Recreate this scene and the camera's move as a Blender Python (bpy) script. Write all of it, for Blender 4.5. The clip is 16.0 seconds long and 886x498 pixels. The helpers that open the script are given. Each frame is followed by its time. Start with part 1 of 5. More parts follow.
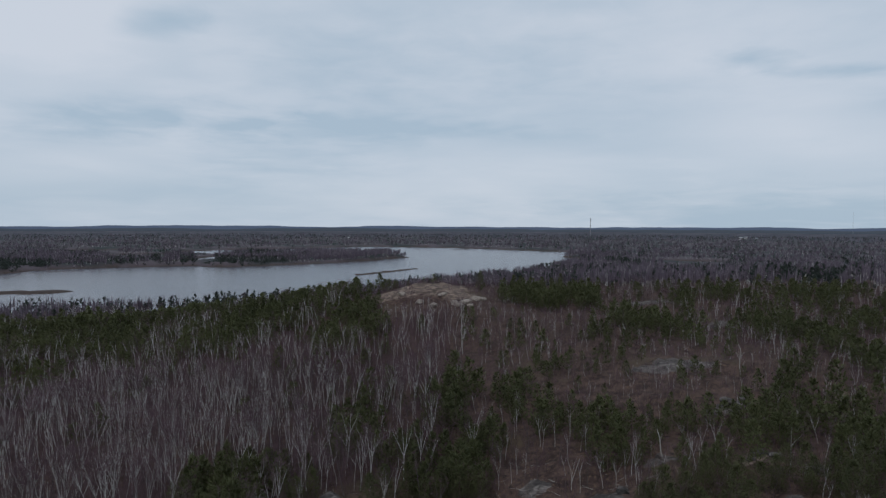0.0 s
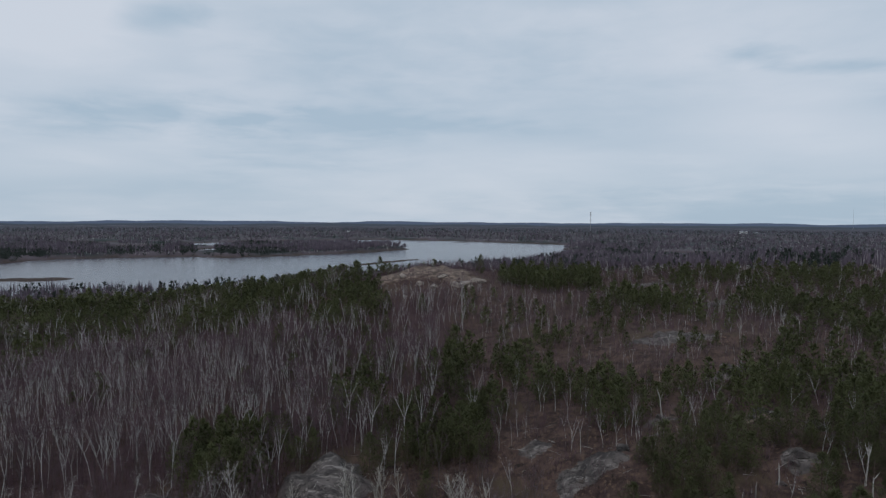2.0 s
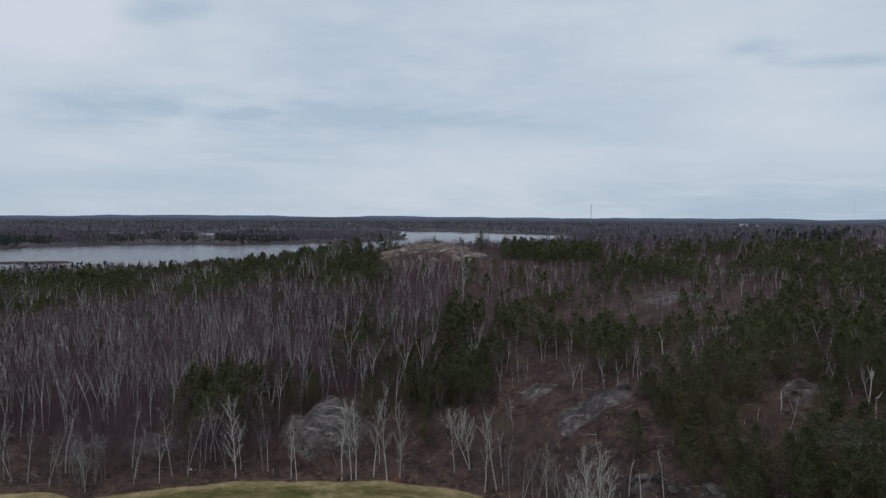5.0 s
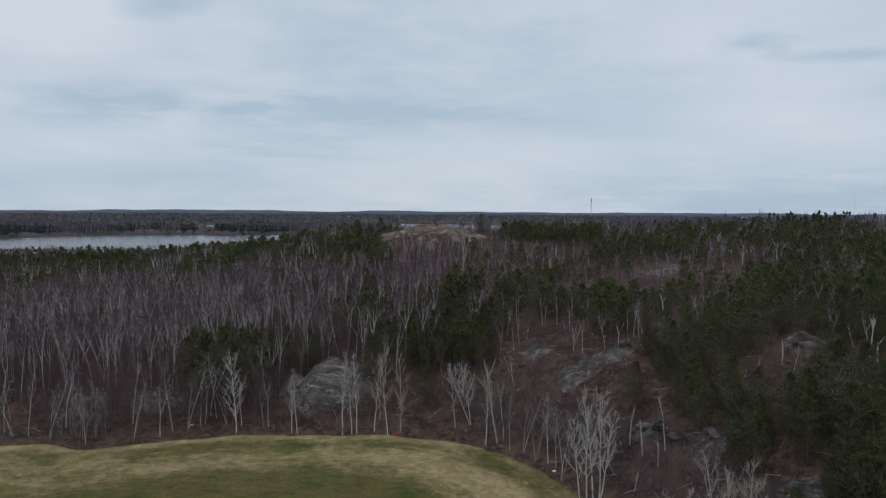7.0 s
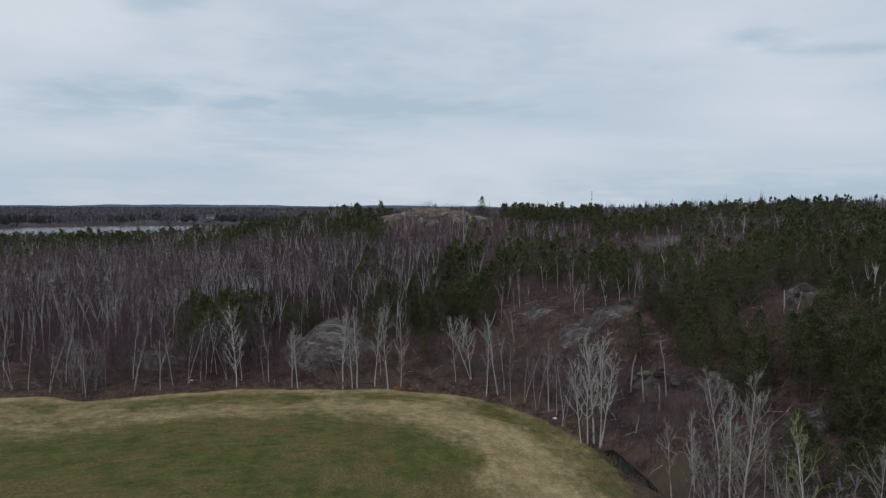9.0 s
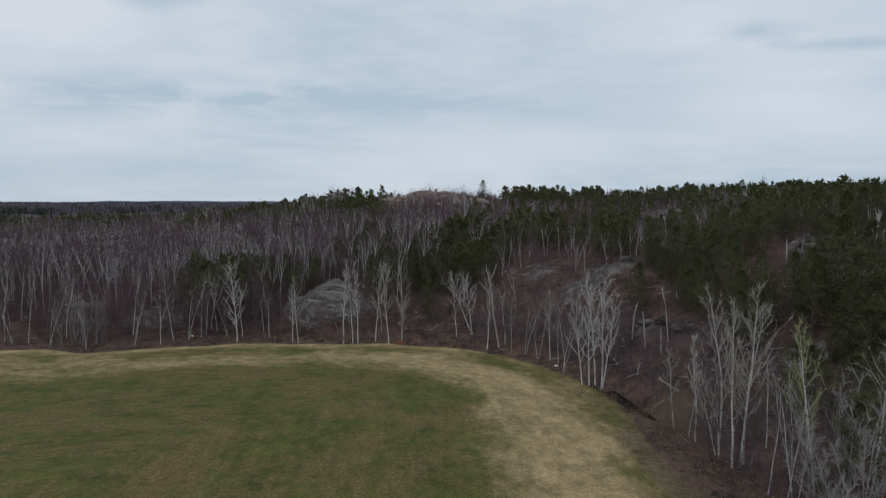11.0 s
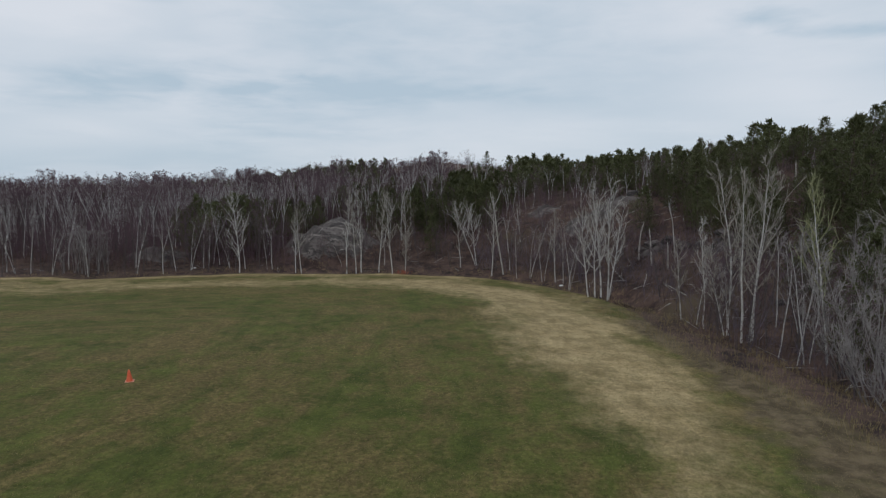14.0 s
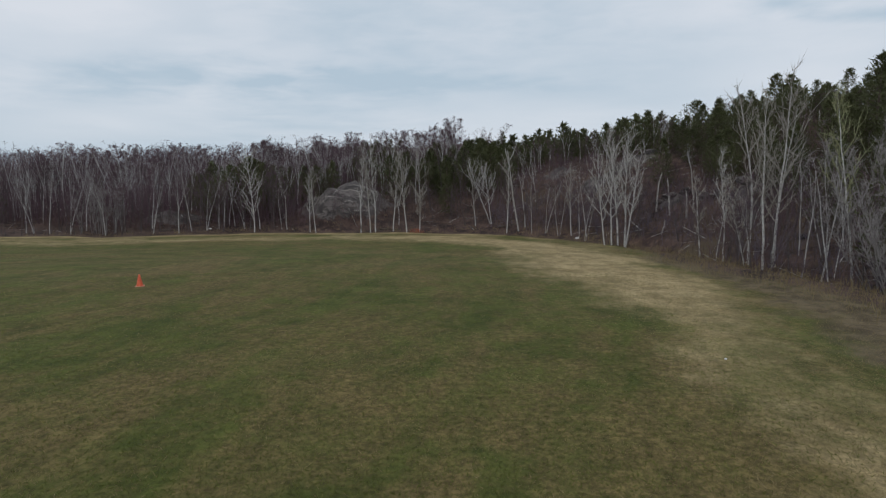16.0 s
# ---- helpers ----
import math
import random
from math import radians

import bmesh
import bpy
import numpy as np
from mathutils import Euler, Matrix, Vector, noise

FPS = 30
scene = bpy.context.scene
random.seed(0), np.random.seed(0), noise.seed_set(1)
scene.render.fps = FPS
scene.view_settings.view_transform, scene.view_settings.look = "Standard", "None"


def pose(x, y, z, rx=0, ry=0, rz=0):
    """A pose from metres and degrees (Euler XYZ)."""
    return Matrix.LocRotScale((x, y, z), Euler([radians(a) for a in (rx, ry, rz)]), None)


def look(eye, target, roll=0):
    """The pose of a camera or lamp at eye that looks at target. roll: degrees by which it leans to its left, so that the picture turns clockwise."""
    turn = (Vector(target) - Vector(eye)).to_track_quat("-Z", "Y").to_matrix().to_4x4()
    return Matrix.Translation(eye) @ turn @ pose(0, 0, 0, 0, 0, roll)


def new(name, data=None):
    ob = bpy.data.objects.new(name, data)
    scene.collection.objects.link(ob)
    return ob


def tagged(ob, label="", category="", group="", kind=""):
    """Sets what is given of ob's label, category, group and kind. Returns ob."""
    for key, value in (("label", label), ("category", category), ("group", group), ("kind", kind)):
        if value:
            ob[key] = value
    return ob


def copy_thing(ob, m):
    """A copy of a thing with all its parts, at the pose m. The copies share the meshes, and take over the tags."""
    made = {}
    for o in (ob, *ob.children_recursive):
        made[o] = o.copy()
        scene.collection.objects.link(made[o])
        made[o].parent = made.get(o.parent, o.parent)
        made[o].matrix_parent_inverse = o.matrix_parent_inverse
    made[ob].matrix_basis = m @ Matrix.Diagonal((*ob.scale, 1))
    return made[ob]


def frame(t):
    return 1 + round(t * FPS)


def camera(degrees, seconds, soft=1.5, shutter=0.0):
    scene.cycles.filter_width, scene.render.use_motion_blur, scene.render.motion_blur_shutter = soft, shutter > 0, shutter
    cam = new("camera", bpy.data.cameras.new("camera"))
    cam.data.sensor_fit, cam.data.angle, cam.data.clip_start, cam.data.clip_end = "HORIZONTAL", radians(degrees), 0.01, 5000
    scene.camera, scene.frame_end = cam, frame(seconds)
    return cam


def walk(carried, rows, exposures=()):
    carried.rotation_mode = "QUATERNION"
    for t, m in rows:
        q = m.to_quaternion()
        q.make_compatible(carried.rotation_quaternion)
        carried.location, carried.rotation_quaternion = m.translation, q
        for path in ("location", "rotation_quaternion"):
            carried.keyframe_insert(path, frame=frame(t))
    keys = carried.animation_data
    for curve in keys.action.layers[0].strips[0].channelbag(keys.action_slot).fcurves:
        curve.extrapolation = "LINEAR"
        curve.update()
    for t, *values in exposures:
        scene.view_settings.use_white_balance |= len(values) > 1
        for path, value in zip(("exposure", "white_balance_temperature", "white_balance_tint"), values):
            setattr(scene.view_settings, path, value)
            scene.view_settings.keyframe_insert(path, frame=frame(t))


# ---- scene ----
cam = camera(71.5, 16.0, soft=1.35)
METRES, EYE, TILT, LEAN, TURN = 45.0, 52.0, -2.2, -0.2, 0.0
ROWS = [
    (0.0, 0.0, 0.0, 0.0, 0.0, 0.0, -0.0),
    (0.5, -0.0012, 0.0009, -0.0318, -0.0, -0.13, -0.04),
    (1.0, -0.0019, 0.002, -0.0645, -0.0, -0.24, -0.06),
    (1.5, -0.0024, 0.002, -0.0975, 0.01, -0.33, -0.08),
    (2.0, -0.0028, 0.002, -0.1308, 0.0, -0.42, -0.09),
    (2.5, -0.0035, 0.0029, -0.1636, 0.0, -0.49, -0.11),
    (3.0, -0.0038, 0.0046, -0.1966, -0.0, -0.56, -0.11),
    (3.5, -0.0046, 0.0048, -0.2293, 0.0, -0.65, -0.13),
    (4.0, -0.0051, 0.0064, -0.2625, 0.01, -0.72, -0.14),
    (6.5, -0.0073, 0.0107, -0.4192, 0.03, -1.27, -0.16),
    (7.0, -0.0075, 0.0115, -0.4522, 0.03, -1.4, -0.16),
    (7.5, -0.0073, 0.0123, -0.4844, 0.06, -1.54, -0.16),
    (8.0, -0.0071, 0.0131, -0.5166, 0.07, -1.65, -0.15),
    (8.5, -0.007, 0.0144, -0.5482, 0.07, -1.77, -0.13),
    (9.0, -0.007, 0.0159, -0.5805, 0.07, -1.89, -0.1),
    (11.5, -0.0059, 0.0175, -0.7439, 0.19, -2.38, -0.02),
    (12.0, -0.0066, 0.017, -0.7758, 0.21, -2.53, -0.02),
    (12.5, -0.0069, 0.0174, -0.8069, 0.23, -2.69, -0.0),
    (13.0, -0.0067, 0.0189, -0.8374, 0.27, -2.95, -0.02),
    (13.5, -0.006, 0.0238, -0.8671, 0.34, -3.09, 0.03),
    (14.0, -0.006, 0.0278, -0.8975, 0.52, -3.26, 0.1),
    (14.5, -0.0065, 0.03, -0.9271, 0.74, -3.46, 0.16),
    (15.0, -0.0054, 0.0326, -0.9558, 1.23, -3.67, 0.28),
    (15.5, -0.0032, 0.0341, -0.9834, 1.66, -3.9, 0.4),
    (16.0, -0.0006, 0.0351, -0.9982, 2.04, -4.09, 0.47),
]
walk(cam, [(t, pose(0, 0, EYE, TILT, LEAN, TURN) @ pose(METRES * x, METRES * y, METRES * z, 90 + pitch, roll, yaw)) for t, x, y, z, yaw, pitch, roll in ROWS],
     exposures=[(0.0, 0.0, 6350, 10), (4.0, 0.04, 6400, 10), (9.0, 0.1, 6490, 10), (16.0, 0.17, 6620, 10)])


# ---- light and sky ----
def nodes_of(owner):
    owner.use_nodes = True
    owner.node_tree.nodes.clear()
    return owner.node_tree


class Net:
    """Short hand for building node trees."""

    def __init__(self, tree):
        self.tree = tree

    def node(self, kind, **props):
        n = self.tree.nodes.new(kind)
        for k, v in props.items():
            setattr(n, k, v)
        return n

    def put(self, socket, value):
        if isinstance(value, bpy.types.NodeSocket):
            self.tree.links.new(value, socket)
        elif value is not None:
            socket.default_value = value

    def math(self, op, a, b=None, c=None, clamp=False):
        n = self.node("ShaderNodeMath", operation=op, use_clamp=clamp)
        for s, v in zip(n.inputs, (a, b, c)):
            self.put(s, v)
        return n.outputs[0]

    def vec(self, op, a, b=None):
        n = self.node("ShaderNodeVectorMath", operation=op)
        self.put(n.inputs[0], a)
        self.put(n.inputs[1], b)
        return n.outputs[0]

    def noise(self, vector, scale, detail=4.0, rough=0.55, distort=0.0):
        n = self.node("ShaderNodeTexNoise")
        self.put(n.inputs["Vector"], vector)
        n.inputs["Scale"].default_value = scale
        n.inputs["Detail"].default_value = detail
        n.inputs["Roughness"].default_value = rough
        n.inputs["Distortion"].default_value = distort
        return n.outputs["Fac"]

    def span(self, value, lo, hi, a=0.0, b=1.0):
        n = self.node("ShaderNodeMapRange", interpolation_type="SMOOTHSTEP")
        self.put(n.inputs[0], value)
        for s, v in zip(n.inputs[1:5], (lo, hi, a, b)):
            s.default_value = v
        return n.outputs[0]

    def mix(self, fac, a, b, mode="MIX"):
        n = self.node("ShaderNodeMix", data_type="RGBA", blend_type=mode)
        self.put(n.inputs["Factor"], fac)
        for s, v in ((n.inputs[6], a), (n.inputs[7], b)):
            self.put(s, (*v, 1.0) if isinstance(v, tuple) else v)
        return n.outputs[2]

    def attr(self, name):
        return self.node("ShaderNodeAttribute", attribute_name=name).outputs["Fac"]


SUN_UP, SUN_ROUND = 48.0, 205.0
world = bpy.data.worlds.new("overcast_sky")
scene.world = world
net = Net(nodes_of(world))
coord = net.node("ShaderNodeTexCoord").outputs["Generated"]
xyz = net.node("ShaderNodeSeparateXYZ")
net.put(xyz.inputs[0], coord)
dx, dy, dz = xyz.outputs
# the cloud deck: soft banks, broad ones first, a little wider than high, finer and more drawn out towards the horizon
across = net.math("ARCTAN2", dx, dy)
over = net.math("ARCSINE", dz)
flat = net.node("ShaderNodeCombineXYZ")
net.put(flat.inputs[0], across)
net.put(flat.inputs[1], net.math("DIVIDE", net.math("MULTIPLY", over, 2.3), net.math("ADD", net.math("ABSOLUTE", over), 0.55)))
flat.inputs[2].default_value = 3.7
broad = net.noise(flat.outputs[0], 2.2, 2.0, 0.45, 0.15)
fine = net.noise(net.vec("MULTIPLY", flat.outputs[0], (0.8, 1.25, 1.0)), 5.5, 4.0, 0.5, 0.3)
wisp = net.noise(net.vec("MULTIPLY", flat.outputs[0], (0.75, 1.3, 1.0)), 15.0, 5.0, 0.55, 0.4)
light = net.math("ADD", net.math("MULTIPLY", broad, 0.50), net.math("ADD", net.math("MULTIPLY", fine, 0.34), net.math("MULTIPLY", wisp, 0.16)))
shade = net.span(light, 0.20, 0.78)
# slow change over the whole sky: paler to one side, bluer at the far horizon
ahead = net.math("MAXIMUM", dy, 0.05)
u = net.math("DIVIDE", dx, ahead)
v = net.math("DIVIDE", dz, ahead)


def bank(u0, v0, a, b, amount, rag=0.5):
    """A darker bank of cloud round one direction, with ragged edges."""
    p = net.math("DIVIDE", net.math("SUBTRACT", u, u0), a)
    q = net.math("DIVIDE", net.math("SUBTRACT", v, v0), b)
    r = net.math("SQRT", net.math("ADD", net.math("MULTIPLY", p, p), net.math("MULTIPLY", q, q)))
    r = net.math("ADD", r, net.math("MULTIPLY", net.math("SUBTRACT", net.math("ADD", net.math("MULTIPLY", fine, 0.4), net.math("MULTIPLY", wisp, 0.6)), 0.5), rag * 4.5))
    return net.math("MULTIPLY", net.span(r, 1.35, 0.0), amount)


for args in ((0.49, 0.268, 0.085, 0.022, 0.75), (0.62, 0.250, 0.12, 0.014, 0.55), (-0.50, 0.170, 0.24, 0.035, 0.62), (-0.16, 0.16, 0.30, 0.025, 0.35),
             (-0.45, 0.325, 0.09, 0.030, 0.7), (-0.05, 0.26, 0.30, 0.05, 0.25), (0.2, 0.35, 0.12, 0.02, 0.25), (-0.25, 0.10, 0.2, 0.03, 0.3), (0.55, 0.02, 0.5, 0.035, 0.45)):
    shade = net.math("SUBTRACT", shade, bank(*args))
for args in ((-0.62, 0.33, 0.20, 0.10, 0.6), (-0.62, 0.09, 0.20, 0.03, 0.3), (0.60, 0.14, 0.25, 0.05, 0.35), (0.1, 0.09, 0.22, 0.04, 0.22)):
    shade = net.math("ADD", shade, bank(*args))
shade = net.math("MINIMUM", net.math("MAXIMUM", shade, 0.0), 1.0)
cloud = net.mix(shade, (0.405, 0.508, 0.608), (0.622, 0.668, 0.738))
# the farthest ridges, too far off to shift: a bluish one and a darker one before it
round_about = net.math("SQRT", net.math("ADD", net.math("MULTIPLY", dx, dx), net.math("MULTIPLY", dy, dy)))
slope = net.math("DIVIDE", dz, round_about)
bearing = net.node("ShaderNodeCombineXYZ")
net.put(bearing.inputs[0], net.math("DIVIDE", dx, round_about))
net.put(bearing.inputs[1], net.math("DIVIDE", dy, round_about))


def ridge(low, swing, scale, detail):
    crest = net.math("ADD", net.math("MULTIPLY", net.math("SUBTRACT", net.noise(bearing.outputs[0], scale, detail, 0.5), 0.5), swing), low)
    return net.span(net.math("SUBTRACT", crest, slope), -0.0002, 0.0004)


# painted onto the sky, with the haze of distance in both bluish colours
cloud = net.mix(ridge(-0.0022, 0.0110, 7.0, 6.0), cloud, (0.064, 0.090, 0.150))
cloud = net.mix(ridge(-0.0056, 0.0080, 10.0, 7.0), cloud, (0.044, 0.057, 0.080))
sky = net.node("ShaderNodeTexSky", sky_type="NISHITA", sun_disc=False, sun_elevation=radians(SUN_UP), sun_rotation=radians(SUN_ROUND))
clear = net.node("ShaderNodeBackground")
net.put(clear.inputs[0], sky.outputs[0])
clear.inputs[1].default_value = 0.06
grey = net.node("ShaderNodeBackground")
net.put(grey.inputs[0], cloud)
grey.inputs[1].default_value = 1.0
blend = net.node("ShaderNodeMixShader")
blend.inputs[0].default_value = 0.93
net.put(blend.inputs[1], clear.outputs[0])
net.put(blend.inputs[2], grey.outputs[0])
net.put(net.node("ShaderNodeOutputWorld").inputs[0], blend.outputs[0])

sun = new("sun", bpy.data.lights.new("sun", "SUN"))
sun.data.energy, sun.data.angle, sun.data.color = 0.55, radians(25), (1.0, 0.96, 0.9)
SUN_FROM = Vector((math.sin(radians(SUN_ROUND)) * math.cos(radians(SUN_UP)), math.cos(radians(SUN_ROUND)) * math.cos(radians(SUN_UP)), math.sin(radians(SUN_UP))))
sun.matrix_world = look(SUN_FROM * 300, (0, 0, 0))


# ---- materials ----
def material(name, rough=0.8, spec=0.3):
    mat = bpy.data.materials.new(name)
    m = Net(nodes_of(mat))
    m.bsdf = m.node("ShaderNodeBsdfPrincipled")
    m.bsdf.inputs["Roughness"].default_value = rough
    m.bsdf.inputs["Specular IOR Level"].default_value = spec
    m.put(m.node("ShaderNodeOutputMaterial").inputs[0], m.bsdf.outputs[0])
    m.where = m.node("ShaderNodeNewGeometry").outputs["Position"]
    m.mat = mat
    return m


def relief(m, height, strength, distance):
    b = m.node("ShaderNodeBump")
    b.inputs["Strength"].default_value, b.inputs["Distance"].default_value = strength, distance
    m.put(b.inputs["Height"], height)
    m.put(m.bsdf.inputs["Normal"], b.outputs[0])


def speckled(name, dark, pale, scale=3.0, rough=0.85, islands=0.0, things=0.0, bump=0.0, coarse=0.0, spec=0.3, thin=0.0):
    """Two tones mixed by noise at two scales, by piece and by thing."""
    m = material(name, rough, spec)
    f = m.math("ADD", m.math("MULTIPLY", m.noise(m.where, scale, 5.0), 0.65), m.math("MULTIPLY", m.noise(m.where, scale * 0.17, 3.0), 0.35))
    f = m.span(f, 0.32, 0.68)
    if islands:
        r = m.node("ShaderNodeNewGeometry").outputs["Random Per Island"]
        f = m.math("ADD", m.math("MULTIPLY", f, 1 - islands), m.math("MULTIPLY", r, islands))
    if things:
        r = m.node("ShaderNodeObjectInfo").outputs["Random"]
        f = m.math("ADD", m.math("MULTIPLY", f, 1 - things), m.math("MULTIPLY", r, things))
    if coarse:
        f = m.math("ADD", m.math("MULTIPLY", f, 1 - coarse), m.math("MULTIPLY", m.span(m.noise(m.where, 0.03, 3.0), 0.35, 0.65), coarse))
    tone = m.mix(f, dark, pale)
    m.put(m.bsdf.inputs["Base Color"], tone)
    if thin:
        # thin growth lets light through from its far side
        glow = m.node("ShaderNodeBsdfTranslucent")
        m.put(glow.inputs[0], tone)
        both = m.node("ShaderNodeMixShader")
        both.inputs[0].default_value = thin
        m.put(both.inputs[1], m.bsdf.outputs[0])
        m.put(both.inputs[2], glow.outputs[0])
        m.put([n for n in m.tree.nodes if n.bl_idname == "ShaderNodeOutputMaterial"][0].inputs[0], both.outputs[0])
    if bump:
        relief(m, m.noise(m.where, scale * 2.5, 6.0), 0.7, bump)
    return m


def bark(name, dark, pale, marks):
    m = material(name, 0.75)
    stretch = m.vec("MULTIPLY", m.where, (6.0, 6.0, 14.0))
    f = m.span(m.noise(stretch, 1.0, 4.0), 0.35, 0.7)
    c = m.mix(f, pale, dark)
    low = m.span(m.noise(m.where, 0.8, 2.0), 0.58, 0.75)
    c = m.mix(low, c, marks)
    m.put(m.bsdf.inputs["Base Color"], c)
    relief(m, f, 0.4, 0.01)
    return m.mat


M_BIRCH = bark("white_birch_bark", (0.28, 0.263, 0.255), (0.62, 0.60, 0.575), (0.16, 0.14, 0.125))
M_GREYBARK = bark("grey_brown_bark", (0.05, 0.040, 0.040), (0.135, 0.112, 0.108), (0.038, 0.030, 0.028))
M_PINEBARK = bark("pine_bark", (0.06, 0.045, 0.04), (0.16, 0.115, 0.09), (0.05, 0.04, 0.035))
M_TWIG = speckled("purple_brown_twigs", (0.064, 0.038, 0.045), (0.198, 0.128, 0.148), 2.0, 0.8, thin=0.4, islands=0.45, coarse=0.3).mat
M_PALETWIG = speckled("pale_grey_twigs", (0.26, 0.24, 0.21), (0.54, 0.505, 0.45), 2.0, 0.8, thin=0.35, islands=0.4).mat
M_GREYLIMB = speckled("grey_birch_limbs", (0.17, 0.15, 0.145), (0.42, 0.39, 0.375), 1.5, 0.8, thin=0.3, islands=0.5).mat
M_ASPENLIMB = speckled("warm_grey_aspen_limbs", (0.22, 0.198, 0.172), (0.50, 0.462, 0.41), 1.5, 0.8, thin=0.3, islands=0.5).mat
M_BUDTWIG = speckled("budding_twigs", (0.17, 0.175, 0.085), (0.35, 0.355, 0.20), 2.0, 0.8, islands=0.4).mat
M_BRUSH = speckled("red_brown_brush", (0.058, 0.035, 0.031), (0.160, 0.102, 0.086), 1.0, 0.85, islands=0.5, coarse=0.2).mat
M_NEEDLE = speckled("pine_needles", (0.050, 0.057, 0.026), (0.134, 0.142, 0.062), 0.8, 0.7, islands=0.35, coarse=0.25, thin=0.45).mat
# far copies of needles and twigs, with bluish distance haze put into the colour
M_FARNEEDLE = speckled("hazed_far_needles", (0.030, 0.040, 0.034), (0.066, 0.078, 0.066), 0.2, 0.7, islands=0.5, thin=0.45).mat
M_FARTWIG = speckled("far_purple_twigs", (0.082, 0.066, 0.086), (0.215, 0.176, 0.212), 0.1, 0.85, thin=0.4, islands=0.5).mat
M_DEADGRASS = speckled("dry_grass_blades", (0.18, 0.14, 0.068), (0.37, 0.29, 0.155), 1.0, 0.85, thin=0.4, islands=0.6).mat
M_GREENGRASS = speckled("green_grass_blades", (0.085, 0.105, 0.022), (0.17, 0.18, 0.047), 1.0, 0.8, thin=0.4, islands=0.6).mat


def rock_tones(m):
    """Weathered grey gneiss with pale bare faces, dark lichen and cracks."""
    a = m.noise(m.where, 0.38, 6.0, 0.58, 0.4)
    tilted = m.node("ShaderNodeMapping")
    tilted.inputs["Rotation"].default_value = (0.0, 0.5, 0.5)
    tilted.inputs["Scale"].default_value = (0.22, 0.8, 1.3)
    m.put(tilted.inputs["Vector"], m.where)
    bands = m.noise(tilted.outputs[0], 1.1, 5.0, 0.58, 0.7)
    c = m.mix(m.span(a, 0.35, 0.65), (0.045, 0.039, 0.038), (0.138, 0.118, 0.110))
    c = m.mix(m.span(bands, 0.52, 0.72, 0.0, 0.85), c, (0.29, 0.258, 0.238))
    c = m.mix(m.span(m.noise(m.where, 1.4, 5.0), 0.55, 0.72, 0.0, 0.6), c, (0.06, 0.055, 0.052))
    seam = m.math("ABSOLUTE", m.math("SUBTRACT", m.noise(m.vec("MULTIPLY", m.where, (0.5, 1.0, 1.4)), 0.42, 4.0, 0.55, 1.2), 0.5))
    c = m.mix(m.span(seam, 0.0, 0.03, 0.85, 0.0), c, (0.028, 0.024, 0.022))
    return c, m.math("ADD", m.math("MULTIPLY", m.math("ADD", a, m.span(seam, 0.0, 0.05)), 1.0), m.math("MULTIPLY", bands, 0.8))


pr = material("pale_rock", 0.85)
tone, height = rock_tones(pr)
pr.put(pr.bsdf.inputs["Base Color"], pr.mix(0.6, tone, (0.46, 0.39, 0.33)))
relief(pr, height, 1.0, 0.25)
M_PALEROCK = pr.mat
rk = material("weathered_rock", 0.85)
tone, height = rock_tones(rk)
rk.put(rk.bsdf.inputs["Base Color"], tone)
relief(rk, height, 1.0, 0.25)
M_ROCK = rk.mat

# the ground: mown field, leaf litter, bare rock, marsh, by the weights that the sheet carries
gr = material("ground_cover", 0.95, 0.15)
w = gr.where
big, mid, tiny = gr.noise(w, 0.06, 4.0, 0.6, 0.4), gr.noise(w, 0.35, 5.0, 0.6, 0.3), gr.noise(w, 4.5, 6.0, 0.75)
rows = gr.node("ShaderNodeCombineXYZ")
gr.put(rows.inputs[0], gr.math("MULTIPLY", gr.attr("edge"), 0.42))
place = gr.node("ShaderNodeSeparateXYZ")
gr.put(place.inputs[0], w)
gr.put(rows.inputs[1], gr.math("MULTIPLY", place.outputs[0], 0.13))
gr.put(rows.inputs[2], gr.math("MULTIPLY", place.outputs[1], 0.13))
streak = gr.noise(rows.outputs[0], 1.0, 6.0, 0.62, 0.7)
lines = gr.node("ShaderNodeCombineXYZ")
gr.put(lines.inputs[0], gr.math("MULTIPLY", gr.attr("edge"), 1.25))
gr.put(lines.inputs[1], gr.math("MULTIPLY", place.outputs[0], 0.45))
gr.put(lines.inputs[2], gr.math("MULTIPLY", place.outputs[1], 0.45))
swath = gr.noise(lines.outputs[0], 1.0, 5.0, 0.6, 0.5)
mow = gr.noise(gr.vec("MULTIPLY", w, (16.0, 9.0, 1.0)), 1.0, 5.0, 0.75)
green = gr.mix(gr.span(mid, 0.3, 0.7), (0.052, 0.065, 0.015), (0.092, 0.104, 0.027))
brown = gr.mix(gr.span(tiny, 0.3, 0.7), (0.100, 0.078, 0.032), (0.164, 0.124, 0.055))
patch = gr.math("ADD", gr.math("MULTIPLY", gr.noise(w, 0.09, 5.0, 0.6, 0.3), 0.5), gr.math("MULTIPLY", streak, 0.5))
patch = gr.math("ADD", gr.math("MULTIPLY", patch, 0.62), gr.math("MULTIPLY", gr.noise(w, 0.8, 7.0, 0.75), 0.38))
grass = gr.mix(gr.span(patch, 0.42, 0.585), green, brown)
straw = gr.mix(gr.span(gr.math("ADD", gr.math("MULTIPLY", streak, 0.35), gr.math("MULTIPLY", gr.noise(w, 0.55, 7.0, 0.75), 0.65)), 0.36, 0.64), (0.21, 0.160, 0.082), (0.39, 0.305, 0.175))
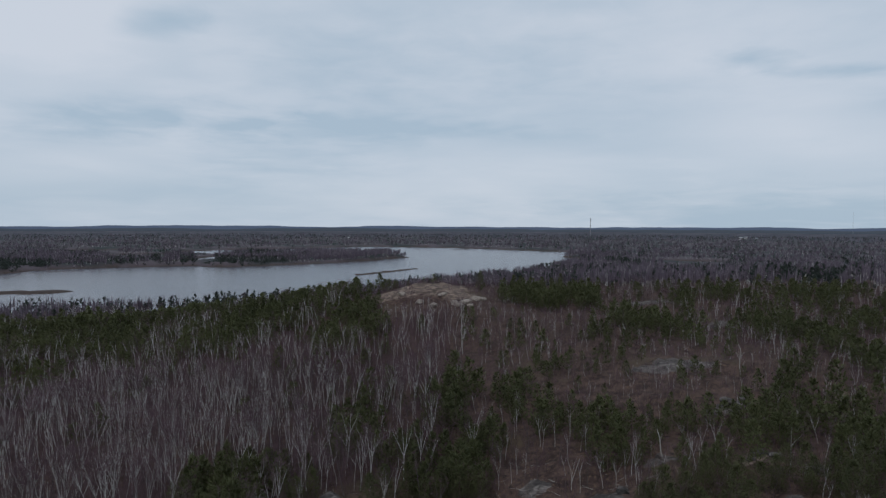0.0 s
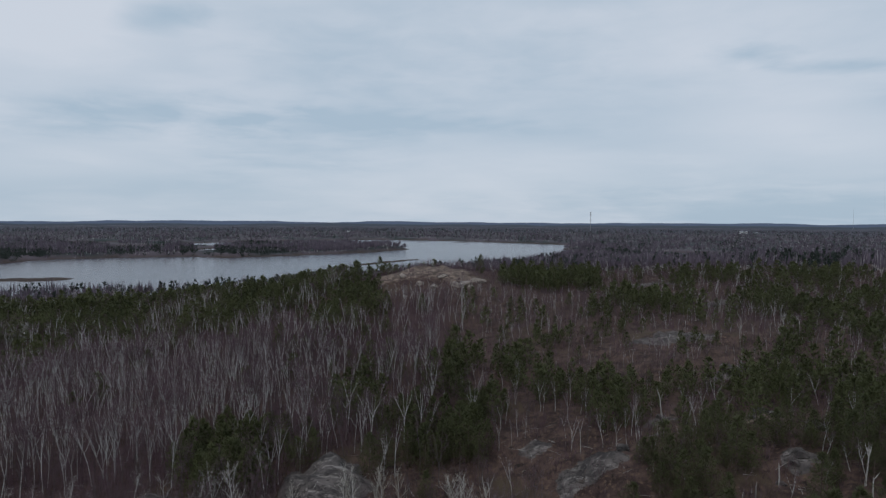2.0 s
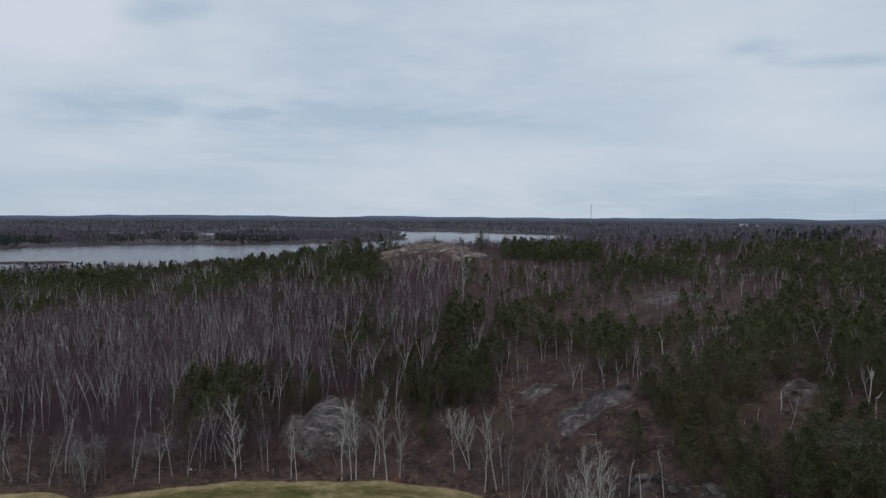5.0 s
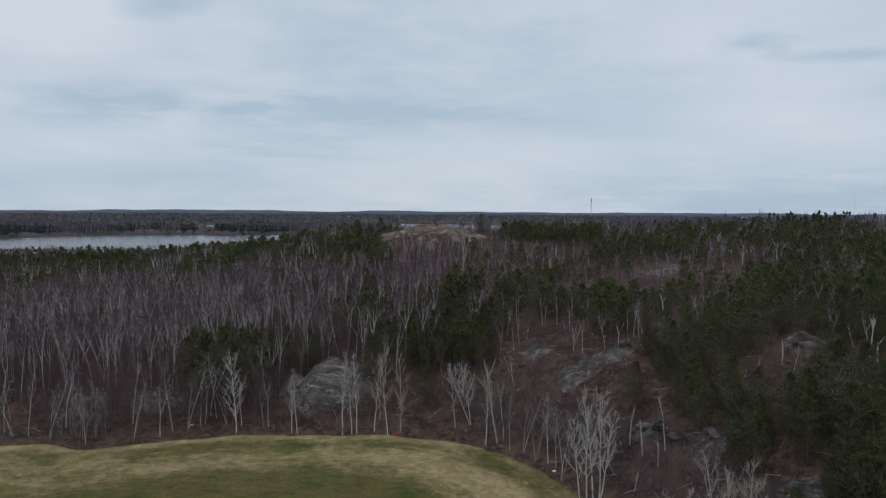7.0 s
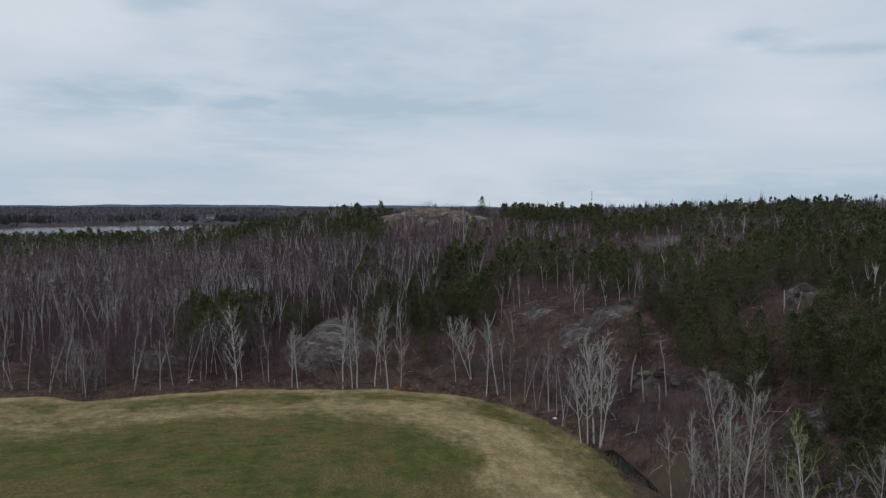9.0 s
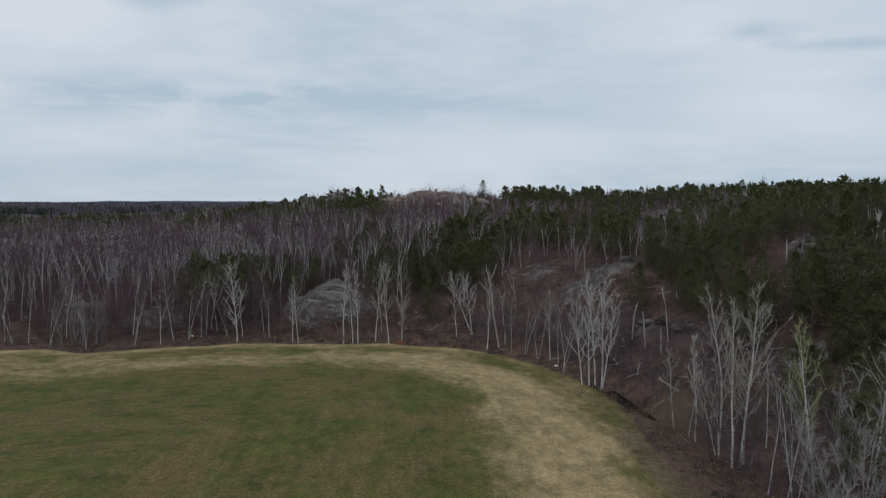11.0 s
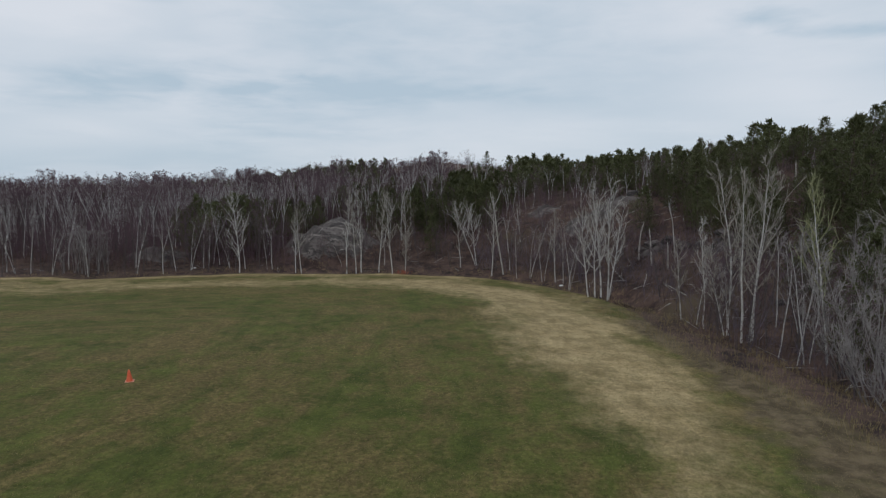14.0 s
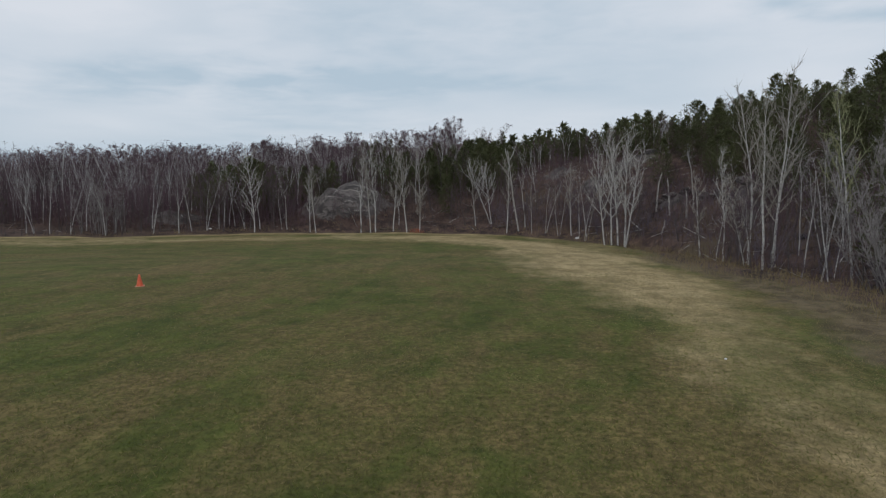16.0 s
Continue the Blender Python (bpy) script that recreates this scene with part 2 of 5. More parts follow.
dry = gr.math("ADD", gr.attr("dry"), gr.math("MULTIPLY", gr.math("SUBTRACT", gr.math("ADD", gr.math("MULTIPLY", streak, 0.32), gr.math("MULTIPLY", gr.noise(w, 0.7, 7.0, 0.75), 0.68)), 0.5), 1.2))
grass = gr.mix(gr.span(dry, 0.30, 0.85), grass, straw)
grass = gr.mix(0.8, grass, gr.mix(gr.span(gr.math("ADD", gr.math("MULTIPLY", tiny, 0.5), gr.math("MULTIPLY", mow, 0.5)), 0.3, 0.7), (0.40, 0.40, 0.36), (1.58, 1.54, 1.42)), "MULTIPLY")
thatch = gr.mix(gr.span(gr.noise(w, 1.1, 7.0, 0.7), 0.35, 0.65), (0.072, 0.054, 0.032), (0.165, 0.125, 0.076))
grass = gr.mix(gr.span(gr.math("ADD", gr.attr("worn"), gr.math("MULTIPLY", gr.math("SUBTRACT", gr.noise(w, 0.45, 6.0, 0.65), 0.5), 1.1)), 0.35, 0.75), grass, thatch)
grass = gr.mix(0.42, grass, gr.mix(gr.span(swath, 0.32, 0.68), (0.66, 0.68, 0.66), (1.30, 1.27, 1.26)), "MULTIPLY")
litter = gr.mix(gr.span(mid, 0.32, 0.68), (0.036, 0.023, 0.021), (0.102, 0.066, 0.056))
litter = gr.mix(gr.span(gr.noise(w, 1.4, 6.0, 0.7), 0.5, 0.68), litter, (0.145, 0.095, 0.066))
litter = gr.mix(gr.span(gr.noise(w, 0.9, 6.0, 0.7, 0.6), 0.52, 0.66), litter, (0.026, 0.020, 0.017))
litter = gr.mix(gr.span(big, 0.55, 0.7), litter, (0.088, 0.066, 0.044))
cover = gr.mix(gr.span(gr.math("ADD", gr.attr("field"), gr.math("MULTIPLY", gr.math("SUBTRACT", mid, 0.5), 0.5)), 0.4, 0.6), litter, grass)
stone, rise = rock_tones(gr)
stone = gr.mix(gr.attr("tan"), stone, gr.mix(0.75, stone, (1.85, 1.55, 1.30), "MULTIPLY"))
bare = gr.math("ADD", gr.attr("rock"), gr.math("MULTIPLY", gr.math("SUBTRACT", gr.noise(w, 0.4, 6.0, 0.7), 0.5), 1.7))
cover = gr.mix(gr.span(bare, 0.46, 0.56), cover, stone)
marsh = gr.mix(gr.span(mid, 0.3, 0.7), (0.034, 0.025, 0.023), (0.082, 0.060, 0.050))
cover = gr.mix(gr.attr("marsh"), cover, marsh)
# far woods and ridges: distance haze tinted bluish into the ground colour
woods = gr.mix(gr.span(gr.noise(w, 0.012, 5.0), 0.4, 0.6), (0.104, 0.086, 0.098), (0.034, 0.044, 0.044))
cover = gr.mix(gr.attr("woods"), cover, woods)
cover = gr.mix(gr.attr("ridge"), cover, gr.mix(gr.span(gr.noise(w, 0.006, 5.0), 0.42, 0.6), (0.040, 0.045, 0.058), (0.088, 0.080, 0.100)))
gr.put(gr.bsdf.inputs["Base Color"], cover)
relief(gr, gr.math("ADD", gr.math("MULTIPLY", tiny, 0.4), gr.math("MULTIPLY", mid, 0.6)), 0.5, 0.12)
M_GROUND = gr.mat

wt = material("lake_water", 0.2, 0.3)
wt.bsdf.inputs["Base Color"].default_value = (0.060, 0.060, 0.084, 1)
relief(wt, wt.noise(wt.vec("MULTIPLY", wt.where, (0.5, 1.0, 1.0)), 0.8, 4.0), 0.6, 0.4)
M_WATER = wt.mat
dw = material("ditch_water", 0.12, 0.25)
dw.bsdf.inputs["Base Color"].default_value = (0.008, 0.007, 0.006, 1)
relief(dw, dw.noise(dw.where, 3.0, 3.0), 0.2, 0.03)
M_DITCH = dw.mat


# ---- the lie of the land ----
# terrain begin
FIELD = [(-260, 52), (-60, 79.5), (-53, 80.5), (-47.5, 78.2), (-41, 80.6), (-30, 84), (-8, 84.5), (2, 82), (8, 77.5), (12, 72.5), (13.8, 68), (15.7, 63), (16.7, 57), (17.2, 51), (17.3, 45), (17.6, 39), (18.2, 35), (18.5, 30), (18.6, 26), (18.4, 21), (16, 10), (12, -20), (10, -220), (-260, -220)]
LAKE = [(-700, 330), (-330, 350), (-160, 375), (-90, 430), (-20, 520), (60, 600), (120, 720), (170, 838), (216, 880), (190, 893), (161, 912), (178, 922), (225, 905), (212, 1067), (262, 1255),
        (150, 1354), (22, 1478), (-190, 1535), (-316, 1410), (-450, 1320), (-494, 1270), (-447, 1122), (-373, 1085), (-290, 1210), (-205, 1215), (-101, 1171), (-60, 1030), (-107, 943), (-189, 843),
        (-272, 771), (-320, 800), (-409, 774), (-475, 713), (-472, 655), (-700, 600)]
LAKE_Z = -2.0
HILLS = [(-6, 300, 26, 5.6), (-60, 265, 30, 5.2), (75, 95, 40, 0.6), (120, 130, 60, 9.3), (55, 80, 18, 4.9), (30, 95, 16, 0.9), (60, 140, 40, 6.8), (5, 255, 32, 6.9), (100, 260, 60, 9.2), (200, 260, 90, 5.4), (-40, 320, 45, 5.0), (30, 330, 50, 9.4), (160, 360, 80, 2.4), (-20, 150, 45, 2.1), (-100, 230, 80, 2.8), (-60, 110, 40, -0.7), (30, 200, 40, 3.3), (300, 280, 110, 14.1), (70, 30, 40, 6.0), (90, 440, 90, 5.3), (260, 430, 110, 9.0), (0, 110, 22, 0.5), (-180, 200, 80, 1.5), (45, 290, 28, -4.0), (33, 105, 14, 0.5)]
# long low islands and spits: two ends, half width, height over the water
ISLES = [(-93, 664, -33, 760, 7, 1.1), (-470, 448, -308, 487, 17, 0.9), (-60, 1385, 60, 1365, 7, 0.6), (0, 1090, 35, 1085, 4, 0.5), (-455, 690, -395, 712, 5, 0.35), (-400, 708, -372, 722, 3, 0.3),
         (230, 878, 165, 914, 9, 0.9)]
PONDS = [(-690, 1215, 62, 75), (-520, 1050, 60, 52), (-374, 970, 17, 90), (-470, 1190, 45, 80), (372, 912, 52, 34)]
# bare rock: middle, radii, turn in degrees, height over the ground about it
SLAB_ROCKS = [(-18.8, 96.2, 7.8, 8.8, 0, 4.7), (23, 92.5, 6.5, 3.4, 15, 0.9), (15.5, 101, 3, 2, 10, 0.6), (-8, 286, 23, 18, 0, 2.3), (7, 270, 10, 8, 20, 1.8), (-25, 274, 10, 8, 0, 1.4), (58, 122.6, 6, 3, 10, 0.9), (57, 152, 12, 4.5, 0, 1.0), (48, 81, 3.2, 2.6, 0, 0.9)]
SLOPE_ROCKS = [(47.5, 68.5, 6, 3.6, -15, 1.3), (90, 262, 15, 7, 0, 1.0), (-45, 93.5, 5.5, 3.0, 0, 1.2), (50.5, 96, 4.2, 3.0, 15, 0.8), (56, 91, 2.6, 2.0, 0, 0.6), (95, 208, 9, 5, 0, 0.8), (25, 73.5, 2.4, 1.6, 10, 0.7),
            (30.4, 67, 2.6, 1.8, -10, 0.7), (33.5, 55, 2.6, 1.8, 0, 0.7), (36.5, 101.5, 3, 1.8, 0, 0.5)]
OUTCROPS = SLAB_ROCKS + SLOPE_ROCKS

DITCH = [(17.9, 64.0), (18.1, 61.5), (18.5, 59.0), (19.2, 56.3), (20.2, 53.6), (21.6, 51.6), (23.2, 50.2)]


def inside(px, py, ring):
    """Signed distance to a closed outline, positive inside."""
    best = np.full(px.shape, 1e9)
    sign = np.zeros(px.shape, bool)
    for (ax, ay), (bx, by) in zip(ring, ring[1:] + ring[:1]):
        ex, ey = bx - ax, by - ay
        k = np.clip(((px - ax) * ex + (py - ay) * ey) / (ex * ex + ey * ey), 0, 1)
        best = np.minimum(best, np.hypot(px - ax - k * ex, py - ay - k * ey))
        if by != ay:
            sign ^= ((ay > py) != (by > py)) & (px < ex * (py - ay) / ey + ax)
    return np.where(sign, best, -best)


def ease(x, lo, hi):
    k = np.clip((x - lo) / (hi - lo), 0, 1)
    return k * k * (3 - 2 * k)


def ripple(px, py, size, seed):
    """Smooth unevenness from a few crossed waves, about -1 to 1."""
    r = np.random.RandomState(seed)
    total = np.zeros(px.shape)
    for k in range(9):
        a, f, p = r.uniform(0, 6.28), r.uniform(0.6, 1.9) * 6.28 / size, r.uniform(0, 6.28)
        total = total + np.sin((px * np.cos(a) + py * np.sin(a)) * f + p + 1.3 * np.sin((px * np.sin(a) - py * np.cos(a)) * f * 0.7 + 2 * p))
    return total / 4.5


def along(px, py, ax, ay, bx, by):
    ex, ey = bx - ax, by - ay
    k = np.clip(((px - ax) * ex + (py - ay) * ey) / (ex * ex + ey * ey), 0, 1)
    return np.hypot(px - ax - k * ex, py - ay - k * ey)


def bare_rock(px, py):
    """Weight of bare rock, and the rise that it gives the ground."""
    weight, rise = np.zeros(px.shape), np.zeros(px.shape)
    for cx, cy, rx, ry, turn, h in OUTCROPS:
        a = np.radians(turn)
        p, q = ((px - cx) * np.cos(a) + (py - cy) * np.sin(a)) / rx, (-(px - cx) * np.sin(a) + (py - cy) * np.cos(a)) / ry
        r = np.hypot(p, q) + 0.22 * ripple(px, py, max(rx, ry) * 0.8, int(cx * 7 + cy) % 999)
        k = 1 - ease(r, 0.55, 1.25)
        weight = np.maximum(weight, k)
        rise = rise + h * (1 - ease(r, 0.1, 1.3)) * (1 + 0.12 * ripple(px, py, 7.0, 3)) + 0.22 * k * ripple(px + 0.5 * py, py * 0.6, 2.6, 12) + 0.3 * k * ripple(px, py, 8.0, 13)
    return weight, rise


def ditch_way(px, py):
    d = np.full(np.shape(px), 1e9)
    for (ax, ay), (bx, by) in zip(DITCH, DITCH[1:]):
        d = np.minimum(d, along(px, py, ax, ay, bx, by))
    return d + 0.25 * ripple(px, py, 3.0, 71)


def ground_z(px, py):
    """Height of the ground."""
    px, py = np.asarray(px, float), np.asarray(py, float)
    r = np.hypot(px, py)
    edge = inside(px, py, FIELD)
    field = -0.25 * np.log(np.exp(-4 * 2.35) + np.exp(-4 * (3.38 - 0.048 * np.clip(py, -60, 90))))
    field = 0.25 * np.log(np.exp(4 * 0.04) + np.exp(4 * field)) - 0.08 + 0.05 * ripple(px, py, 14, 8)
    hill = np.full(px.shape, 0.3)
    for cx, cy, s, h in HILLS:
        hill = hill + h * np.exp(-0.5 * ((px - cx) ** 2 + (py - cy) ** 2) / (s * s))
    rough = ease(-edge, 2, 20)
    hill = hill * (0.12 + 0.88 * ease(-edge, -1, 26)) + rough * (0.7 * ripple(px, py, 26, 1) + 0.35 * ripple(px, py, 9, 2)) * (1 - ease(r, 300, 420))
    hill = hill + bare_rock(px, py)[1]
    hill = hill + ease(r, 450, 700) * (1.8 + 1.6 * ripple(px, py, 240, 4))
    hill = hill * (1 - 0.6 * ease(r, 1800, 3500)) + ease(r, 1700, 2600) * 2.0 * (1 + ripple(px, py, 700, 6))
    z = np.where(edge > 0, field, np.maximum(hill, 0) * ease(-edge, 0, 3) + field * (1 - ease(-edge, 0, 3)))
    z = z - 1.0 * (1 - ease(ditch_way(px, py), 0.7, 2.1))
    # water bodies
    shore = inside(px, py, LAKE) + 6 * ripple(px, py, 60, 7) * ease(r, 380, 520)
    for cx, cy, rx, ry in PONDS:
        shore = np.maximum(shore, (1 - np.hypot((px - cx) / rx, (py - cy) / ry) + 0.15 * ripple(px, py, 50, 9)) * min(rx, ry))
    low = LAKE_Z + np.clip(-shore, -40, 60) * 0.07
    z = np.where(shore > -60, np.minimum(z, low + 60 * ease(-shore, 0, 60)), z)
    for ax, ay, bx, by, half, h in ISLES:
        d = along(px, py, ax, ay, bx, by) + 0.35 * half * ripple(px, py, 30, 10)
        z = np.maximum(z, LAKE_Z - 2 + (2 + h) * (1 - ease(d, half * 0.4, half * 1.3)))
    return z


def wet(px, py):
    """Nearness to the lake, for marsh and for keeping trees off the water."""
    return ground_z(px, py) - LAKE_Z
# terrain end


def sheet():
    """The ground as one sheet in rings round the field, finest where it is seen from nearby."""
    fore = np.radians(np.arange(-52, 52.01, 0.5))
    back = np.radians(np.arange(58, 303, 5.0))
    turn = np.concatenate([fore, back])
    rings = np.concatenate([[0.0], 3.0 * 1.0155 ** np.arange(0, 490)])
    rings = rings[rings < 4920]
    a, r = np.meshgrid(turn, rings)
    px, py = r * np.sin(a), r * np.cos(a)
    pz = ground_z(px, py)
    n, m = a.shape
    me = bpy.data.meshes.new("ground")
    i, j = np.meshgrid(np.arange(n - 1), np.arange(m), indexing="ij")
    k = (j + 1) % m
    quads = np.stack([i * m + j, i * m + k, (i + 1) * m + k, (i + 1) * m + j], -1).reshape(-1, 4)
    me.from_pydata(np.stack([px, py, pz], -1).reshape(-1, 3).tolist(), [], quads[:, ::-1].tolist())
    me.polygons.foreach_set("use_smooth", np.ones(len(me.polygons), bool))
    edge = inside(px, py, FIELD)
    rr = np.hypot(px, py)
    over = pz - LAKE_Z
    middle = 9.4 - 1.0 * ease(py, 36, 60) - 1.2 * (1 - ease(py, 14, 28))
    band = np.exp(-((edge - middle - 1.6 * ripple(px, py, 18, 21)) / (3.2 + 3.2 * ease(py, 14, 42))) ** 2) * (0.54 + 0.38 * ease(px, -14, 6)) * (0.62 + 0.38 * ease(py, 14, 34))
    band = band + (0.13 + 0.10 * ripple(px, py, 9, 22)) * (1 - ease(edge, 4, 19)) * ease(-px, -10, 6) + 0.22 * (1 - ease(edge, 0.5, 5)) * ease(-px, -8, 8) + 0.35 * (1 - ease(edge, 0.3, 2.6)) * ease(-px, -12, -4) + 0.28 * (1 - ease(edge, 0.3, 4.0)) * ease(px, 4, 10)
    tan = np.maximum(1 - ease(np.hypot((px + 7) / 40, (py - 280) / 40), 0.6, 1.0), 1 - ease(np.hypot(px - 50.5, py - 96), 4, 6))
    # "ridge" weighs the bluish haze tint on the farthest ground
    weights = {"field": ease(edge, -1.3, 1.3 + 4.2 * (1 - ease(py, 36, 62)) * ease(px, 5, 10)), "dry": band, "rock": bare_rock(px, py)[0], "marsh": (1 - ease(over, 0.9, 1.5)) * ease(rr, 250, 350),
               "edge": edge, "tan": tan, "worn": (1 - ease(edge, 1.0, 6.5 + 5.5 * (1 - ease(py, 18, 40)))) * ease(px, 7, 12) * (1 - 0.55 * ease(py, 40, 60)),
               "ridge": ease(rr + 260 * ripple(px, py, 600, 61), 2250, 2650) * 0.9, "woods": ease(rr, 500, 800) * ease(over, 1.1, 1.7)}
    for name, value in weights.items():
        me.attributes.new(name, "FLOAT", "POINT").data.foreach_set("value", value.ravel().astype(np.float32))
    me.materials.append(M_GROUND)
    return tagged(new("ground", me), "mown field running into wooded rocky hills and marsh", "ground", kind="structure")


ground = sheet()


def flat_water(name, ring, z, mat, label):
    bm = bmesh.new()
    bm.faces.new([bm.verts.new((x, y, z)) for x, y in ring])
    me = bpy.data.meshes.new(name)
    bm.to_mesh(me)
    bm.free()
    me.materials.append(mat)
    return tagged(new(name, me), label, "water", kind="structure")


flat_water("water", [(-900, 250), (620, 250), (620, 1700), (-900, 1700)], LAKE_Z, M_WATER, "calm grey lake reflecting an overcast sky")


# ---- trees: makers ----
class Shape:
    """Triangles gathered in named groups."""

    def __init__(self):
        self.got, self.soft = {}, {}

    def add(self, group, verts, faces, normals=None):
        v, f, n = self.got.setdefault(group, ([], [], [0]))
        if normals is not None:
            self.soft[group] = normals
        v.append(np.asarray(verts, float))
        f.append(np.asarray(faces, int) + n[0])
        n[0] += len(verts)

    def tube(self, group, path, radii, sides):
        """A round, tapered limb along a path, closed to a point at its end."""
        path, radii = np.asarray(path, float), np.asarray(radii, float)
        n = len(path)
        way = np.gradient(path, axis=0)
        way /= np.linalg.norm(way, axis=1)[:, None] + 1e-9
        side = np.cross(way, (0.31, 0.95, 0.05) if abs(way[0, 2]) > 0.6 else (0.05, 0.1, 1.0))
        side /= np.linalg.norm(side, axis=1)[:, None] + 1e-9
        up = np.cross(way, side)
        a = np.arange(sides) * 2 * np.pi / sides
        ring = path[:-1, None] + radii[:-1, None, None] * (np.cos(a)[:, None] * side[:-1, None] + np.sin(a)[:, None] * up[:-1, None])
        verts = np.concatenate([ring.reshape(-1, 3), path[-1:]])
        faces = []
        for i in range(n - 2):
            for j in range(sides):
                k = (j + 1) % sides
                p, q, r, s = i * sides + j, i * sides + k, (i + 1) * sides + k, (i + 1) * sides + j
                faces += [(p, q, r), (p, r, s)]
        last, tip = (n - 2) * sides, len(verts) - 1
        faces += [(last + j, last + (j + 1) % sides, tip) for j in range(sides)]
        self.add(group, verts, faces)

    def slivers(self, group, roots, tips, width, rng):
        """Thin pointed twigs, one triangle each."""
        roots, tips = np.asarray(roots, float), np.asarray(tips, float)
        side = np.cross(tips - roots, rng.normal(size=roots.shape))
        side *= (0.5 * width / (np.linalg.norm(side, axis=1) + 1e-9))[:, None]
        v = np.stack([roots - side, roots + side, tips], 1).reshape(-1, 3)
        self.add(group, v, np.arange(len(v)).reshape(-1, 3))

    def group(self, name):
        v, f, _ = self.got[name]
        return np.concatenate(v), np.concatenate(f)


def mesh_of(name, verts, faces, mats, index=None, smooth=False, normals=None):
    me = bpy.data.meshes.new(name)
    me.vertices.add(len(verts))
    me.vertices.foreach_set("co", np.ascontiguousarray(verts, np.float32).ravel())
    me.loops.add(3 * len(faces))
    me.loops.foreach_set("vertex_index", np.ascontiguousarray(faces, np.int32).ravel())
    me.polygons.add(len(faces))
    me.polygons.foreach_set("loop_start", np.arange(0, 3 * len(faces), 3, dtype=np.int32))
    if index is not None:
        me.polygons.foreach_set("material_index", np.ascontiguousarray(index, np.int32))
    if smooth:
        me.polygons.foreach_set("use_smooth", np.ones(len(faces), bool))
    for mat in mats:
        me.materials.append(mat)
    me.update(calc_edges=True)
    if normals is not None:
        me.polygons.foreach_set("use_smooth", np.ones(len(faces), bool))
        me.normals_split_custom_set_from_vertices(np.ascontiguousarray(normals, np.float32))
    return me


def own_normals(verts, faces):
    """Plain averaged normals, for the parts that have no softened ones."""
    t = verts[faces]
    flat = np.cross(t[:, 1] - t[:, 0], t[:, 2] - t[:, 0])
    n = np.zeros(verts.shape)
    for k in range(3):
        np.add.at(n, faces[:, k], flat)
    return n / (np.linalg.norm(n, axis=1)[:, None] + 1e-12)


def bend(start, way, length, steps, lift, wander, rng):
    """A limb's path: it sets off along way, turns upwards by lift and wanders."""
    pts, d = [np.asarray(start, float)], np.asarray(way, float)
    d = d / np.linalg.norm(d)
    for _ in range(steps):
        d = d + np.array((0, 0, lift / steps)) + rng.normal(size=3) * wander
        d = d / np.linalg.norm(d)
        pts.append(pts[-1] + d * length / steps)
    return np.array(pts)


def on_path(path, k):
    i = min(int(k * (len(path) - 1)), len(path) - 2)
    f = k * (len(path) - 1) - i
    return path[i] * (1 - f) + path[i + 1] * f


def branchy_tree(seed, stems, low=0.25, spread=1.0, limbs=15, thick=1.0):
    """A leafless tree that stands in the open: stems (foot x, y, lean x, y, height), each with wide limbs that turn upwards, side branches and twigs."""
    rng, s = np.random.RandomState(seed), Shape()
    for k, (ox, oy, lx, ly, h) in enumerate(stems):
        trunk = bend((ox, oy, -0.25), (lx, ly, 1), h * 0.97 + 0.25, 10, 0.12, 0.035, rng)
        r0 = (0.0060 * h + 0.012) * thick
        size = r0 * (1 - np.linspace(0, 1, 11) ** 1.2) + 0.008
        s.tube("trunk" if k == 0 else "stem%d" % k, trunk, size, 6)
        turn = rng.uniform(0, 6.28)
        roots, tips = [], []
        for b in range(limbs):
            f = low + (0.97 - low) * ((b + rng.rand()) / limbs) ** 0.95
            turn += 2.4 + rng.normal() * 0.45
            out = np.array((np.cos(turn), np.sin(turn), 0))
            rise = rng.uniform(0.8, 1.5) + 1.0 * max(0, f - 0.5)
            long = h * spread * (0.40 * (1 - f) ** 0.7 + 0.05) * rng.uniform(0.55, 1.15) * (0.6 + 0.4 * min(1, (f - low) * 5))
            limb = bend(on_path(trunk, f), out + (0, 0, rise), long, 4, 0.75, 0.14, rng)
            r1 = max(0.022, r0 * 0.6 * (1 - f) ** 0.8 + 0.012)
            s.tube("limbs", limb, np.linspace(r1, 0.012, 5), 4)
            for c in range(5 if long > 0.9 else 3):
                g = 0.22 + 0.75 * (c + rng.rand()) / 5
                way = on_path(limb, min(1, g + 0.1)) - on_path(limb, g - 0.1)
                way = way / (np.linalg.norm(way) + 1e-9) + rng.normal(size=3) * 0.48 + (0, 0, 0.22)
                side = bend(on_path(limb, g), way, long * rng.uniform(0.22, 0.48) + 0.15, 2, 0.4, 0.12, rng)
                s.tube("limbs", side, np.linspace(r1 * 0.6, 0.008, 3), 3)
                for _ in range(5):
                    p = on_path(side, rng.uniform(0.15, 1))
                    roots.append(p)
                    tips.append(p + (way / np.linalg.norm(way) + rng.normal(size=3) * 0.55 + (0, 0, 0.25)) * rng.uniform(0.2, 0.5))
            for _ in range(6):
                p = on_path(limb, rng.uniform(0.3, 1.0))
                roots.append(p)
                tips.append(p + (out * 0.6 + (0, 0, 0.6) + rng.normal(size=3) * 0.5) * rng.uniform(0.2, 0.55))
        s.slivers("twigs", roots, tips, 0.026, rng)
    return s


